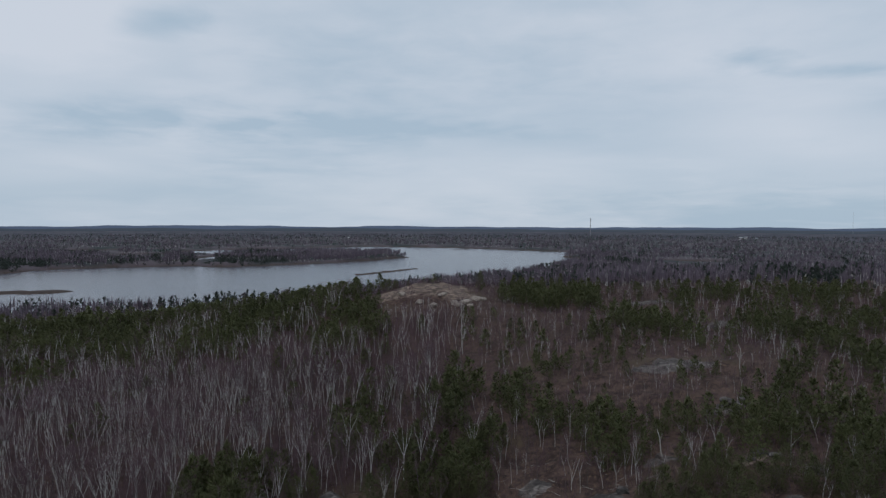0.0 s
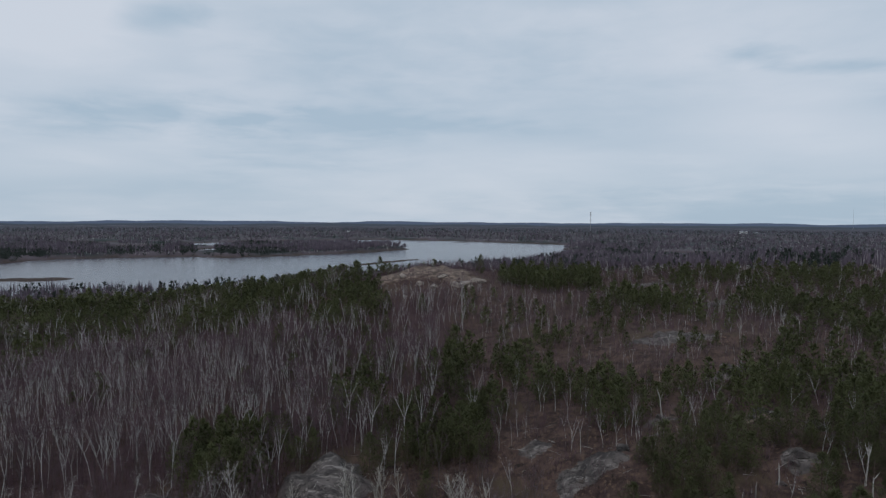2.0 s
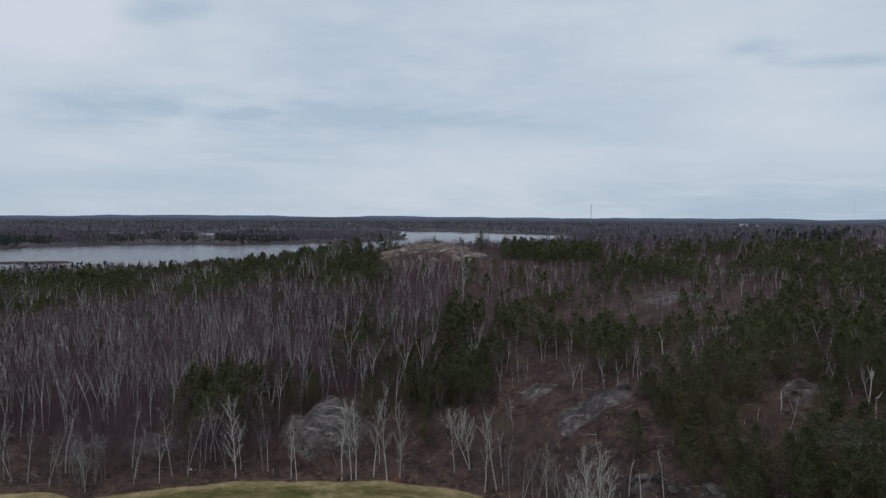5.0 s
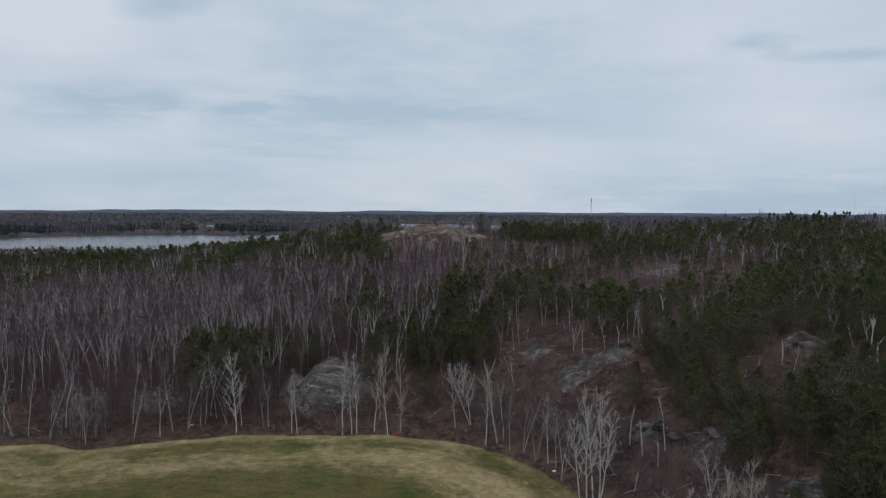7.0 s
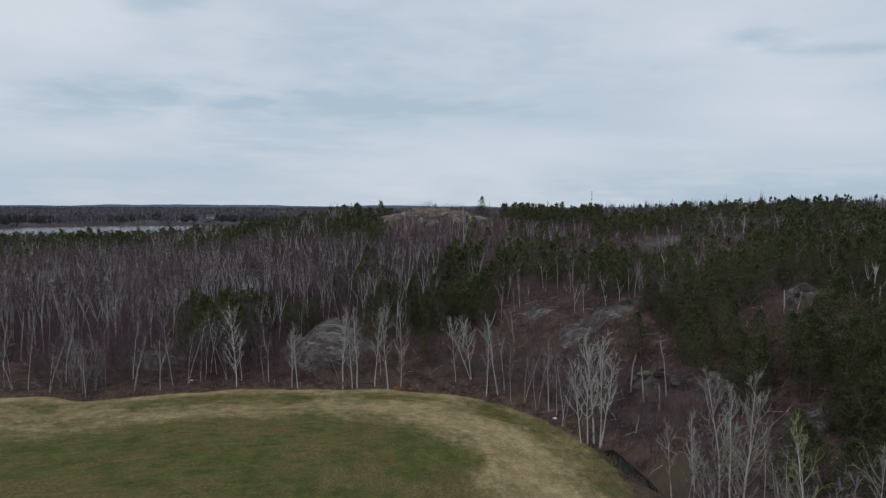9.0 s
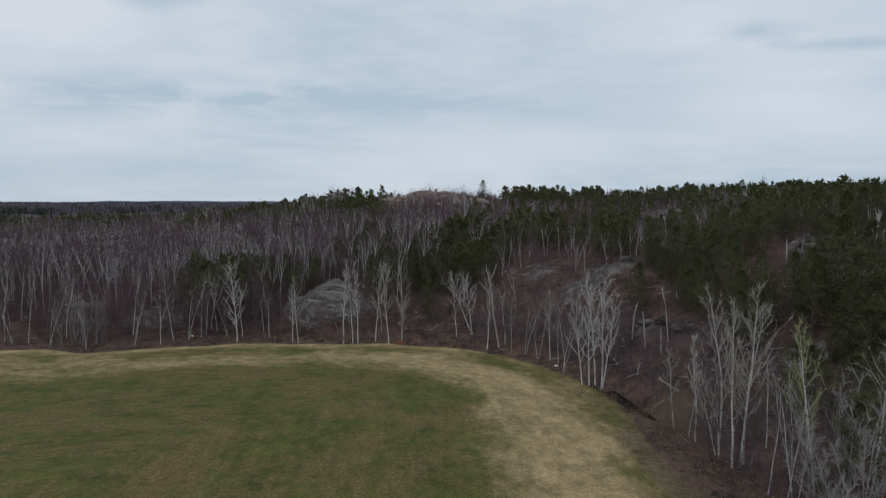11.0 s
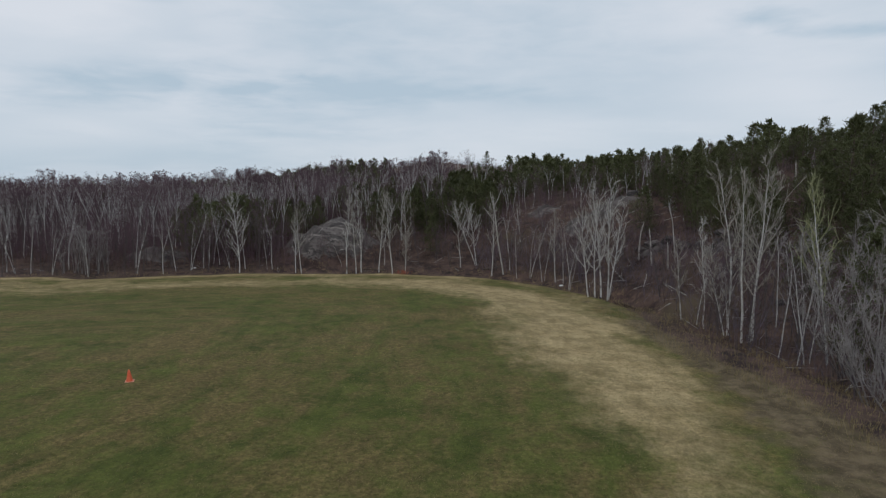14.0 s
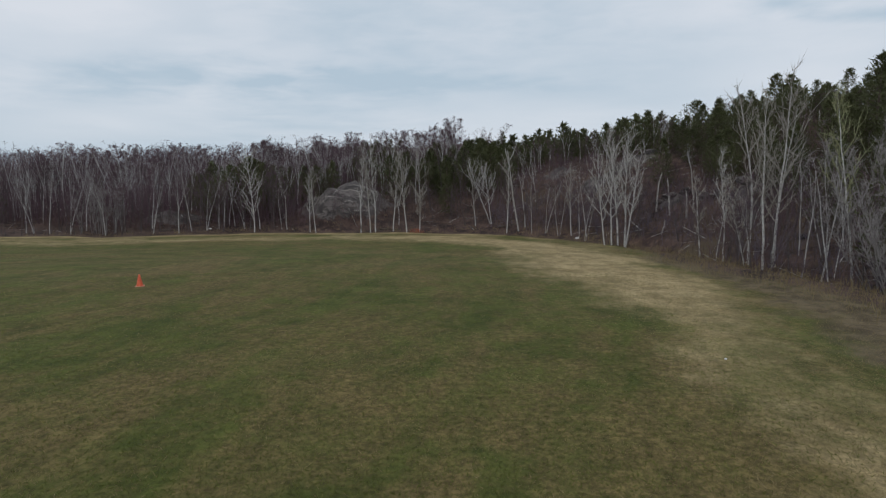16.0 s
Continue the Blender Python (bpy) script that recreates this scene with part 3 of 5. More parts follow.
def wood_tree(seed, h, detail):
    """A leafless tree of the crowded wood: a crooked bare stem that forks into steep arms under a rounded head of fine twigs."""
    rng, s = np.random.RandomState(seed), Shape()
    sides, steps, carry, twigs, width = ((3, 3, 4, 10, 0.050), (4, 5, 6, 11, 0.036), (5, 7, 8, 28, 0.034))[detail]
    a = rng.uniform(0, 6.28)
    lean = rng.uniform(0.0, 0.12)
    trunk = bend((0, 0, -0.25), (np.cos(a) * lean, np.sin(a) * lean, 1), h * 0.90, steps, 0.06, 0.075, rng)
    r0 = (0.0054 * h + 0.014) * rng.uniform(0.75, 1.1) * (1.35, 1.2, 1.0)[detail]
    s.tube("trunk", trunk, r0 * (1 - 0.96 * np.linspace(0, 1, steps + 1) ** 1.1), sides)
    arms = []
    for b in range(rng.randint(1, 4) if detail < 2 else 6):
        f = rng.uniform(0.34, 0.66)
        c = a + 2.1 * b + rng.normal() * 0.5
        arms.append(bend(on_path(trunk, f), (np.cos(c) * 0.42, np.sin(c) * 0.42, 1), h * (0.97 - f) * rng.uniform(0.72, 1.0), 3 if detail else 2, 0.3, 0.09, rng))
    heart = np.mean([arm[-1] for arm in arms + [trunk]], axis=0) - (0, 0, h * 0.15)
    size = np.array((0.19, 0.19, 0.185)) * h * rng.uniform(0.85, 1.15)

    def within(p):
        """Drawn back under the round outline of the head."""
        far = np.linalg.norm((p - heart) / size, axis=-1, keepdims=True)
        return np.where((far > 1) & (p[..., 2:] > heart[2] - 0.05 * h), heart + (p - heart) / np.maximum(far, 1e-6) * (1 + 0.12 * np.tanh(far - 1)), p)

    arms = [within(arm) for arm in arms]
    for b, arm in enumerate(arms):
        s.tube("stem%d" % b, arm, np.linspace(r0 * 0.66, 0.006, len(arm)), 3)
    roots, tips = [], []
    for arm in arms + [trunk]:
        for b in range(carry):
            f = (0.60 + 0.39 * (b + rng.rand()) / carry) if arm is trunk else (0.30 + 0.69 * (b + rng.rand()) / carry)
            p = on_path(arm, min(f, 0.98))
            out = (p - heart) * (1, 1, 0.25) / (0.1 * h) + rng.normal(size=3) * 0.6 + (0, 0, 0.45)
            limb = within(bend(p, out, h * rng.uniform(0.06, 0.14), 2, 0.4, 0.12, rng))
            if detail:
                s.tube("limbs", limb, (0.015, 0.010, 0.004), 3)
            else:
                s.slivers("limbs", limb[:1], limb[-1:], 0.05, rng)
            for _ in range(twigs):
                q = on_path(limb, rng.uniform(0.1, 1.0))
                roots.append(q)
                tips.append(q + ((q - heart) / (0.16 * h) * 0.25 + rng.normal(size=3) * 0.6 + (0, 0, 0.15)) * rng.uniform(0.3, 0.7))
    s.slivers("twigs", within(np.array(roots)), within(np.array(tips)), width, rng)
    return s


def bare_tree(seed, h, stems=1, spread=1.0, low=0.35, lean=0.05, thick=1.0):
    """A thin leafless sapling or young birch at the wood's edge: stems, rising limbs, twigs."""
    rng, s = np.random.RandomState(seed), Shape()
    limbs = max(5, int(13 / (1 + 0.5 * (stems - 1))))
    for k in range(stems):
        a = rng.uniform(0, 6.28) + k * 2.4
        tilt = lean + (0.05 + 0.10 * rng.rand() if stems > 1 else 0)
        hh = h * (1 if k == 0 else rng.uniform(0.72, 0.97))
        base = np.array((np.cos(a), np.sin(a), 0)) * (0.0 if stems == 1 else 0.22)
        trunk = bend(base + (0, 0, -0.25), (np.cos(a) * tilt, np.sin(a) * tilt, 1), hh * 0.87 + 0.25, 6, 0.10, 0.055, rng)
        r0 = (0.0056 * hh + 0.012) * thick * rng.uniform(0.85, 1.1)
        s.tube("trunk" if k == 0 else "stem%d" % k, trunk, r0 * (1 - np.linspace(0, 1, 7) ** 1.35) + 0.008, 4)
        turn = rng.uniform(0, 6.28)
        roots, tips = [], []
        for b in range(limbs):
            f = low + (0.97 - low) * ((b + rng.rand()) / limbs) ** 0.9
            turn += 2.4 + rng.normal() * 0.5
            rise = rng.uniform(0.5, 1.3) + 0.6 * f
            long = hh * spread * (0.29 * (1 - f) ** 0.55 + 0.08) * rng.uniform(0.55, 1.2)
            limb = bend(on_path(trunk, f), (np.cos(turn), np.sin(turn), rise), long, 2, 0.55, 0.14, rng)
            s.tube("limbs", limb, np.linspace(max(0.009, r0 * 0.42 * (1 - f) + 0.009), 0.005, 3), 3)
            for _ in range(14):
                p = on_path(limb, rng.uniform(0.2, 1.0))
                d = np.array((np.cos(turn), np.sin(turn), rise * 0.9)) * 0.45 + rng.normal(size=3) * 0.5
                roots.append(p)
                tips.append(p + d * rng.uniform(0.3, 0.75))
        s.slivers("twigs", roots, tips, 0.034, rng)
    return s


def pine_tree(seed, h, detail=2, wide=1.0):
    """A pine: straight trunk, whorls of limbs that turn up at their ends, brushes of needles with gaps between, a pointed leader."""
    rng, s = np.random.RandomState(seed), Shape()
    whorls, tufts, size = ((9, 6, 0.70), (11, 11, 0.50), (14, 31, 0.28))[detail]
    trunk = bend((0, 0, -0.2), (rng.normal() * 0.03, rng.normal() * 0.03, 1), h * 0.97, 5, 0.05, 0.02, rng)
    s.tube("trunk", trunk, np.linspace(0.016 * h, 0.02, len(trunk)), 5 if detail == 2 else 4)
    low, lobe = rng.uniform(0.04, 0.12), rng.uniform(0, 6.28)
    v, cents = [], []
    for k in range(whorls):
        f0 = low + (1 - low) * (k + rng.uniform(0.2, 0.8)) / whorls
        g = (f0 - low) / (1 - low)
        reach = wide * h * 0.33 * (1 - g ** 1.25) ** 0.85 * (0.72 + 0.28 * min(1, g * 4)) + 0.14
        count = 4 if detail == 0 else 5
        off = rng.uniform(0, 6.28)
        for b in range(count):
            a = off + b * 6.28 / count + rng.normal() * 0.3
            f = min(0.985, max(low, f0 + rng.uniform(-0.4, 0.4) / whorls))
            r = reach * rng.uniform(0.6, 1.2) * (1 + 0.18 * np.cos(a - lobe))
            start = on_path(trunk, f)
            tip = start + (np.cos(a) * r, np.sin(a) * r, r * rng.uniform(0.25, 0.75))
            if detail == 2:
                s.tube("limbs", [start, (start + tip) / 2 + (0, 0, -0.08 * r), tip], [0.035, 0.025, 0.008], 3)
            for _ in range(tufts):
                q = rng.uniform(0.22, 1.03) ** 0.8
                cents.append(start + (tip - start) * q + rng.normal(size=3) * (0.09 + 0.13 * r * (1 - 0.4 * q)))
                v.append((tip - start) / (r + 0.01) * 0.65 + (0, 0, 0.55) + rng.normal(size=3) * 0.6)
    for _ in range(9 if detail == 2 else 4):
        cents.append(on_path(trunk, rng.uniform(0.9, 1.0)))
        v.append(np.array((0, 0, 1.5)) + rng.normal(size=3) * 0.5)
    c, d = np.array(cents), np.array(v)
    d /= np.linalg.norm(d, axis=1)[:, None]
    z = size * rng.uniform(0.6, 1.25, len(c))[:, None]
    side = np.cross(d, rng.normal(size=d.shape))
    side /= np.linalg.norm(side, axis=1)[:, None]
    broad = (0.38, 0.31, 0.21)[detail]
    tri = np.stack([c - side * z * broad, c + side * z * broad, c + d * z * 1.4], 1).reshape(-1, 3)
    soften(s, tri, h)
    return s


def soften(s, tri, h):
    """Needles shaded as the round mass that they make: normals out of the crown's heart."""
    out = (tri.reshape(-1, 3, 3).mean(1) - (0, 0, 0.42 * h)) * (1, 1, 0.75)
    out = out / (np.linalg.norm(out, axis=1)[:, None] + 1e-9) + (0, 0, 0.3)
    faces = np.arange(len(tri)).reshape(-1, 3)
    t = tri.reshape(-1, 3, 3)
    flat = np.cross(t[:, 1] - t[:, 0], t[:, 2] - t[:, 0])
    out = out + 0.5 * flat / (np.linalg.norm(flat, axis=1)[:, None] + 1e-9) * np.sign((flat * out).sum(1))[:, None]
    out = out / np.linalg.norm(out, axis=1)[:, None]
    back = (flat * out).sum(1) < 0
    faces[back] = faces[back][:, ::-1]
    s.add("needles", tri, faces, np.repeat(out, 3, axis=0))


def brush_clump(seed, h, stems, width):
    """Leafless shrubs: thin stems fanning out of the litter."""
    rng, s = np.random.RandomState(seed), Shape()
    p = rng.normal(size=(stems, 3)) * (0.45, 0.45, 0)
    d = np.stack([rng.normal(size=stems) * 0.3, rng.normal(size=stems) * 0.3, np.ones(stems)], 1) * (h * rng.uniform(0.5, 1.15, stems))[:, None]
    s.slivers("twigs", p - (0, 0, 0.1), p + d, width, rng)
    n = stems * 2
    i = rng.randint(0, stems, n)
    q = p[i] + d[i] * rng.uniform(0.3, 0.85, (n, 1))
    s.slivers("twigs", q, q + d[i] * 0.3 + rng.normal(size=(n, 3)) * 0.28 * h * 0.5, width * 0.8, rng)
    return s


def far_bare(seed, h):
    rng, s = np.random.RandomState(seed), Shape()
    for _ in range(2):
        b = rng.normal(size=3) * (1.2, 1.2, 0)
        t = b + np.array((rng.normal() * 0.7, rng.normal() * 0.7, h * rng.uniform(0.8, 1.0)))
        s.slivers("trunk", [b], [t], 0.42, rng)
    n = 11
    b = rng.normal(size=(n, 3)) * (1.3, 1.3, 0.6) + (0, 0, h * 0.45)
    s.slivers("twigs", b - (0, 0, h * 0.15), b + rng.normal(size=(n, 3)) * (0.8, 0.8, 0.4) + np.stack([0 * b[:, 0], 0 * b[:, 0], h * rng.uniform(0.25, 0.55, n)], 1), 0.85, rng)
    return s


def far_pine(seed, h):
    rng, s = np.random.RandomState(seed), Shape()
    n = 19
    g = rng.uniform(0.04, 1, n) ** 1.2
    a = rng.uniform(0, 6.28, n)
    r = h * 0.30 * (1 - g) ** 0.75 * rng.uniform(0.4, 1, n)
    c = np.stack([np.cos(a) * r, np.sin(a) * r, g * h * 0.88], 1)
    d = np.stack([np.cos(a) * 0.6, np.sin(a) * 0.6, np.full(n, 0.7)], 1) + rng.normal(size=(n, 3)) * 0.4
    side = np.cross(d, rng.normal(size=d.shape))
    side *= 0.75 / np.linalg.norm(side, axis=1)[:, None]
    soften(s, np.stack([c - d * 0.5 - side, c - d * 0.5 + side, c + d * 1.0], 1).reshape(-1, 3), h)
    return s


# ---- where the woods grow ----
# stands of pine: middle and radii
LAKESIDE_PINES = [(-197, 283, 18, 40), (-148, 213, 14, 42), (-114, 171, 9, 14), (-156, 254, 21, 36), (-127, 250, 18, 36), (-120, 222, 15, 25), (-115, 284, 17, 36), (-87, 210, 7, 8),
                  (-79, 235, 14, 28), (-77, 268, 18, 40), (-64, 280, 18, 40), (-34, 250, 8, 20), (-40, 222, 10, 16), (-27, 228, 8, 9), (-200, 320, 26, 22), (-150, 318, 22, 18)]
MIDDLE_PINES = [(-37, 108, 10, 12), (-39, 97, 3, 4), (-19, 132, 6, 13), (2, 152, 9, 13), (0, 136, 6, 8), (-7, 119, 6, 9), (2, 106, 7.5, 7), (8, 118, 4.5, 10), (27, 165, 7, 12), (17, 137, 7, 13),
                (-17, 158, 4.5, 7), (3, 172, 2.5, 8), (40, 272, 17, 30), (62, 276, 10, 34), (18, 298, 4, 5), (-13, 99, 2.5, 3), (23, 122, 5, 7)]
HILL_PINES = [(68, 213, 14, 30), (72, 187, 6, 18), (50, 156, 2.5, 5), (98, 254, 10, 16), (120, 262, 12, 20), (104, 188, 11, 26), (152, 251, 14, 20), (140, 206, 10, 26), (104, 147, 7, 22),
              (30, 116, 6.5, 11), (33, 105, 6, 8), (43, 116, 5, 9), (61, 120, 3.6, 5), (69, 124, 4, 8), (52, 110, 3, 8), (46, 93, 3, 6), (41, 97, 2.2, 6), (59, 103, 4, 8), (71, 109, 8, 10),
              (190, 310, 32, 16), (168, 268, 20, 14), (180, 220, 20, 20)]
SLOPE_PINES = [(37, 88, 4, 5), (44, 87, 5, 3), (52, 82, 4.5, 5), (62, 86, 4, 9), (31, 88, 2.4, 2.2), (32, 82, 4.5, 8), (33, 73, 3.4, 6.5), (35, 64, 4.2, 4.4), (39, 60, 3, 6), (38, 53, 4, 5),
               (33, 55, 2.5, 3), (39, 80, 2.4, 4), (46, 74.5, 3, 2.5), (55, 76, 4, 5), (47, 57, 7, 7), (55, 50, 8, 9), (62, 62, 7, 8), (75, 78, 9, 9), (90, 90, 10, 10), (110, 120, 12, 14), (72, 96, 8, 8)]
NEAR_PINES = [(42, 59, 5, 5), (51, 88, 4, 4), (52, 61, 7, 6), (60, 72, 6, 6), (70, 84, 7, 7), (30, 46, 3.5, 4), (36, 44, 5, 4), (45, 46, 6, 5), (31, 63, 3, 4), (30.5, 70, 2.2, 4)]
PINE_STANDS = LAKESIDE_PINES + MIDDLE_PINES + HILL_PINES + SLOPE_PINES + NEAR_PINES
OPEN_SLOPES = [(26, 63, 5, 10), (40, 76, 6, 3.5), (21, 92, 9, 5), (-8, 284, 36, 34), (46, 81, 5, 4), (51, 97, 5, 4), (57, 152, 13, 5), (-20.5, 94, 7, 8), (58, 122, 7, 4), (47, 69, 6, 3)]


def stand(px, py, spots):
    """How deep a place lies in any of the round spots: 1 in the middle, 0 at the rim and beyond."""
    best = np.zeros(px.shape)
    for cx, cy, rx, ry in spots:
        best = np.maximum(best, 1 - np.hypot((px - cx) / rx, (py - cy) / ry))
    return best


def scatter(seed, step, r0, r1, half):
    """Loose, uneven places over a fan of land ahead of the field."""
    rng = np.random.RandomState(seed)
    gx, gy = np.meshgrid(np.arange(-r1, r1, step), np.arange(20, r1, step))
    px = gx.ravel() + rng.uniform(-0.5, 0.5, gx.size) * step
    py = gy.ravel() + rng.uniform(-0.5, 0.5, gx.size) * step
    keep = (np.hypot(px, py) > r0) & (np.hypot(px, py) < r1) & (np.abs(np.degrees(np.arctan2(px, py))) < half)
    px, py = px[keep], py[keep]
    return px, py, rng.rand(len(px)), rng


def forest(name, shapes, groups, px, py, pz, rng, lo, hi, label, category, low=None):
    """One joined wood of many trees, each a turned and scaled form."""
    pick, turn, size = rng.randint(0, len(shapes), len(px)), rng.uniform(0, 6.28, len(px)), rng.uniform(lo, hi, len(px)) * (1.0 if low is None else low)
    mats = []
    for _, mat in groups:
        if mat not in mats:
            mats.append(mat)
    V, F, I, N, n = [], [], [], [], 0
    soft = any(shape.soft for shape in shapes)
    for k, shape in enumerate(shapes):
        at = np.nonzero(pick == k)[0]
        if not len(at):
            continue
        c, s = np.cos(turn[at]) * size[at], np.sin(turn[at]) * size[at]
        for kind, mat in groups:
            for g in [g for g in shape.got if g == kind or (kind == "trunk" and g.startswith("stem"))]:
                v, f = shape.group(g)
                x = v[None, :, 0] * c[:, None] - v[None, :, 1] * s[:, None] + px[at][:, None]
                y = v[None, :, 0] * s[:, None] + v[None, :, 1] * c[:, None] + py[at][:, None]
                z = v[None, :, 2] * size[at][:, None] + pz[at][:, None]
                V.append(np.stack([x, y, z], -1).reshape(-1, 3))
                F.append((f[None] + (np.arange(len(at)) * len(v))[:, None, None] + n).reshape(-1, 3))
                I.append(np.full(len(f) * len(at), mats.index(mat)))
                if soft:
                    w = shape.soft[g] if g in shape.soft else own_normals(v, f)
                    cc, ss = np.cos(turn[at])[:, None], np.sin(turn[at])[:, None]
                    N.append(np.stack([w[None, :, 0] * cc - w[None, :, 1] * ss, w[None, :, 0] * ss + w[None, :, 1] * cc, w[None, :, 2] + 0 * cc], -1).reshape(-1, 3))
                n += len(v) * len(at)
    me = mesh_of(name, np.concatenate(V), np.concatenate(F), mats, np.concatenate(I), normals=np.concatenate(N) if soft else None)
    return tagged(new(name, me), label, category, kind="stuff")


def stunted(px, py):
    """Growth on the stony crests stays low."""
    crest = stand(px, py, [(50, 150, 32, 42), (40, 280, 50, 60), (-6, 152, 26, 44)])
    return 1 - 0.36 * ease(crest, 0.0, 0.35)


def thing_from(name, shape, mats, label, category, group):
    """A tree as a thing of its own: each stem and the crown are meshes under an empty at its foot, the twigs or needles under the crown."""
    top = new(name)
    top.empty_display_size = 0.3
    stem_mat, limb_mat, leaf_mat = mats
    for g in [g for g in shape.got if g == "trunk" or g.startswith("stem")]:
        v, f = shape.group(g)
        new("trunk", mesh_of("trunk", v, f, [stem_mat], smooth=True)).parent = top
    crown = top
    for g, name, mat in (("limbs", "crown", limb_mat), ("twigs", "twig_spray", leaf_mat), ("needles", "foliage", leaf_mat)):
        if g in shape.got:
            v, f = shape.group(g)
            ob = new(name, mesh_of(name, v, f, [mat], normals=shape.soft.get(g)))
            ob.parent = crown
            if g == "limbs":
                crown = ob
            else:
                tagged(ob, kind="stuff")
    return tagged(top, label, category, group)


class Grove:
    """Copies of a few built trees, each first set out where it is first wanted."""

    def __init__(self, makers):
        self.makers, self.first = makers, {}

    def plant(self, k, x, y, size=1.0, turn=0.0, tilt=(0, 0), label=""):
        z = float(ground_z(np.array([x]), np.array([y]))[0]) - 0.03
        m = pose(x, y, z, tilt[0], tilt[1], math.degrees(turn)) @ Matrix.Scale(size, 4)
        if k not in self.first:
            self.first[k] = self.makers[k]()
            ob = self.first[k]
            ob.matrix_basis = m
        else:
            self.first[k].matrix_basis, keep = Matrix(), self.first[k].matrix_basis.copy()
            ob = copy_thing(self.first[k], m)
            self.first[k].matrix_basis = keep
        return tagged(ob, label)


WHITE = (M_BIRCH, M_BIRCH, M_PALETWIG)
DULL = (M_GREYBARK, M_GREYBARK, M_TWIG)
BUDS = (M_BIRCH, M_BUDTWIG, M_BUDTWIG)
MIXED = (M_BIRCH, M_GREYLIMB, M_GREYLIMB)
GREY = (M_GREYLIMB, M_GREYLIMB, M_GREYLIMB)
ASPEN = (M_BIRCH, M_ASPENLIMB, M_ASPENLIMB)
PINE = (M_PINEBARK, M_PINEBARK, M_NEEDLE)

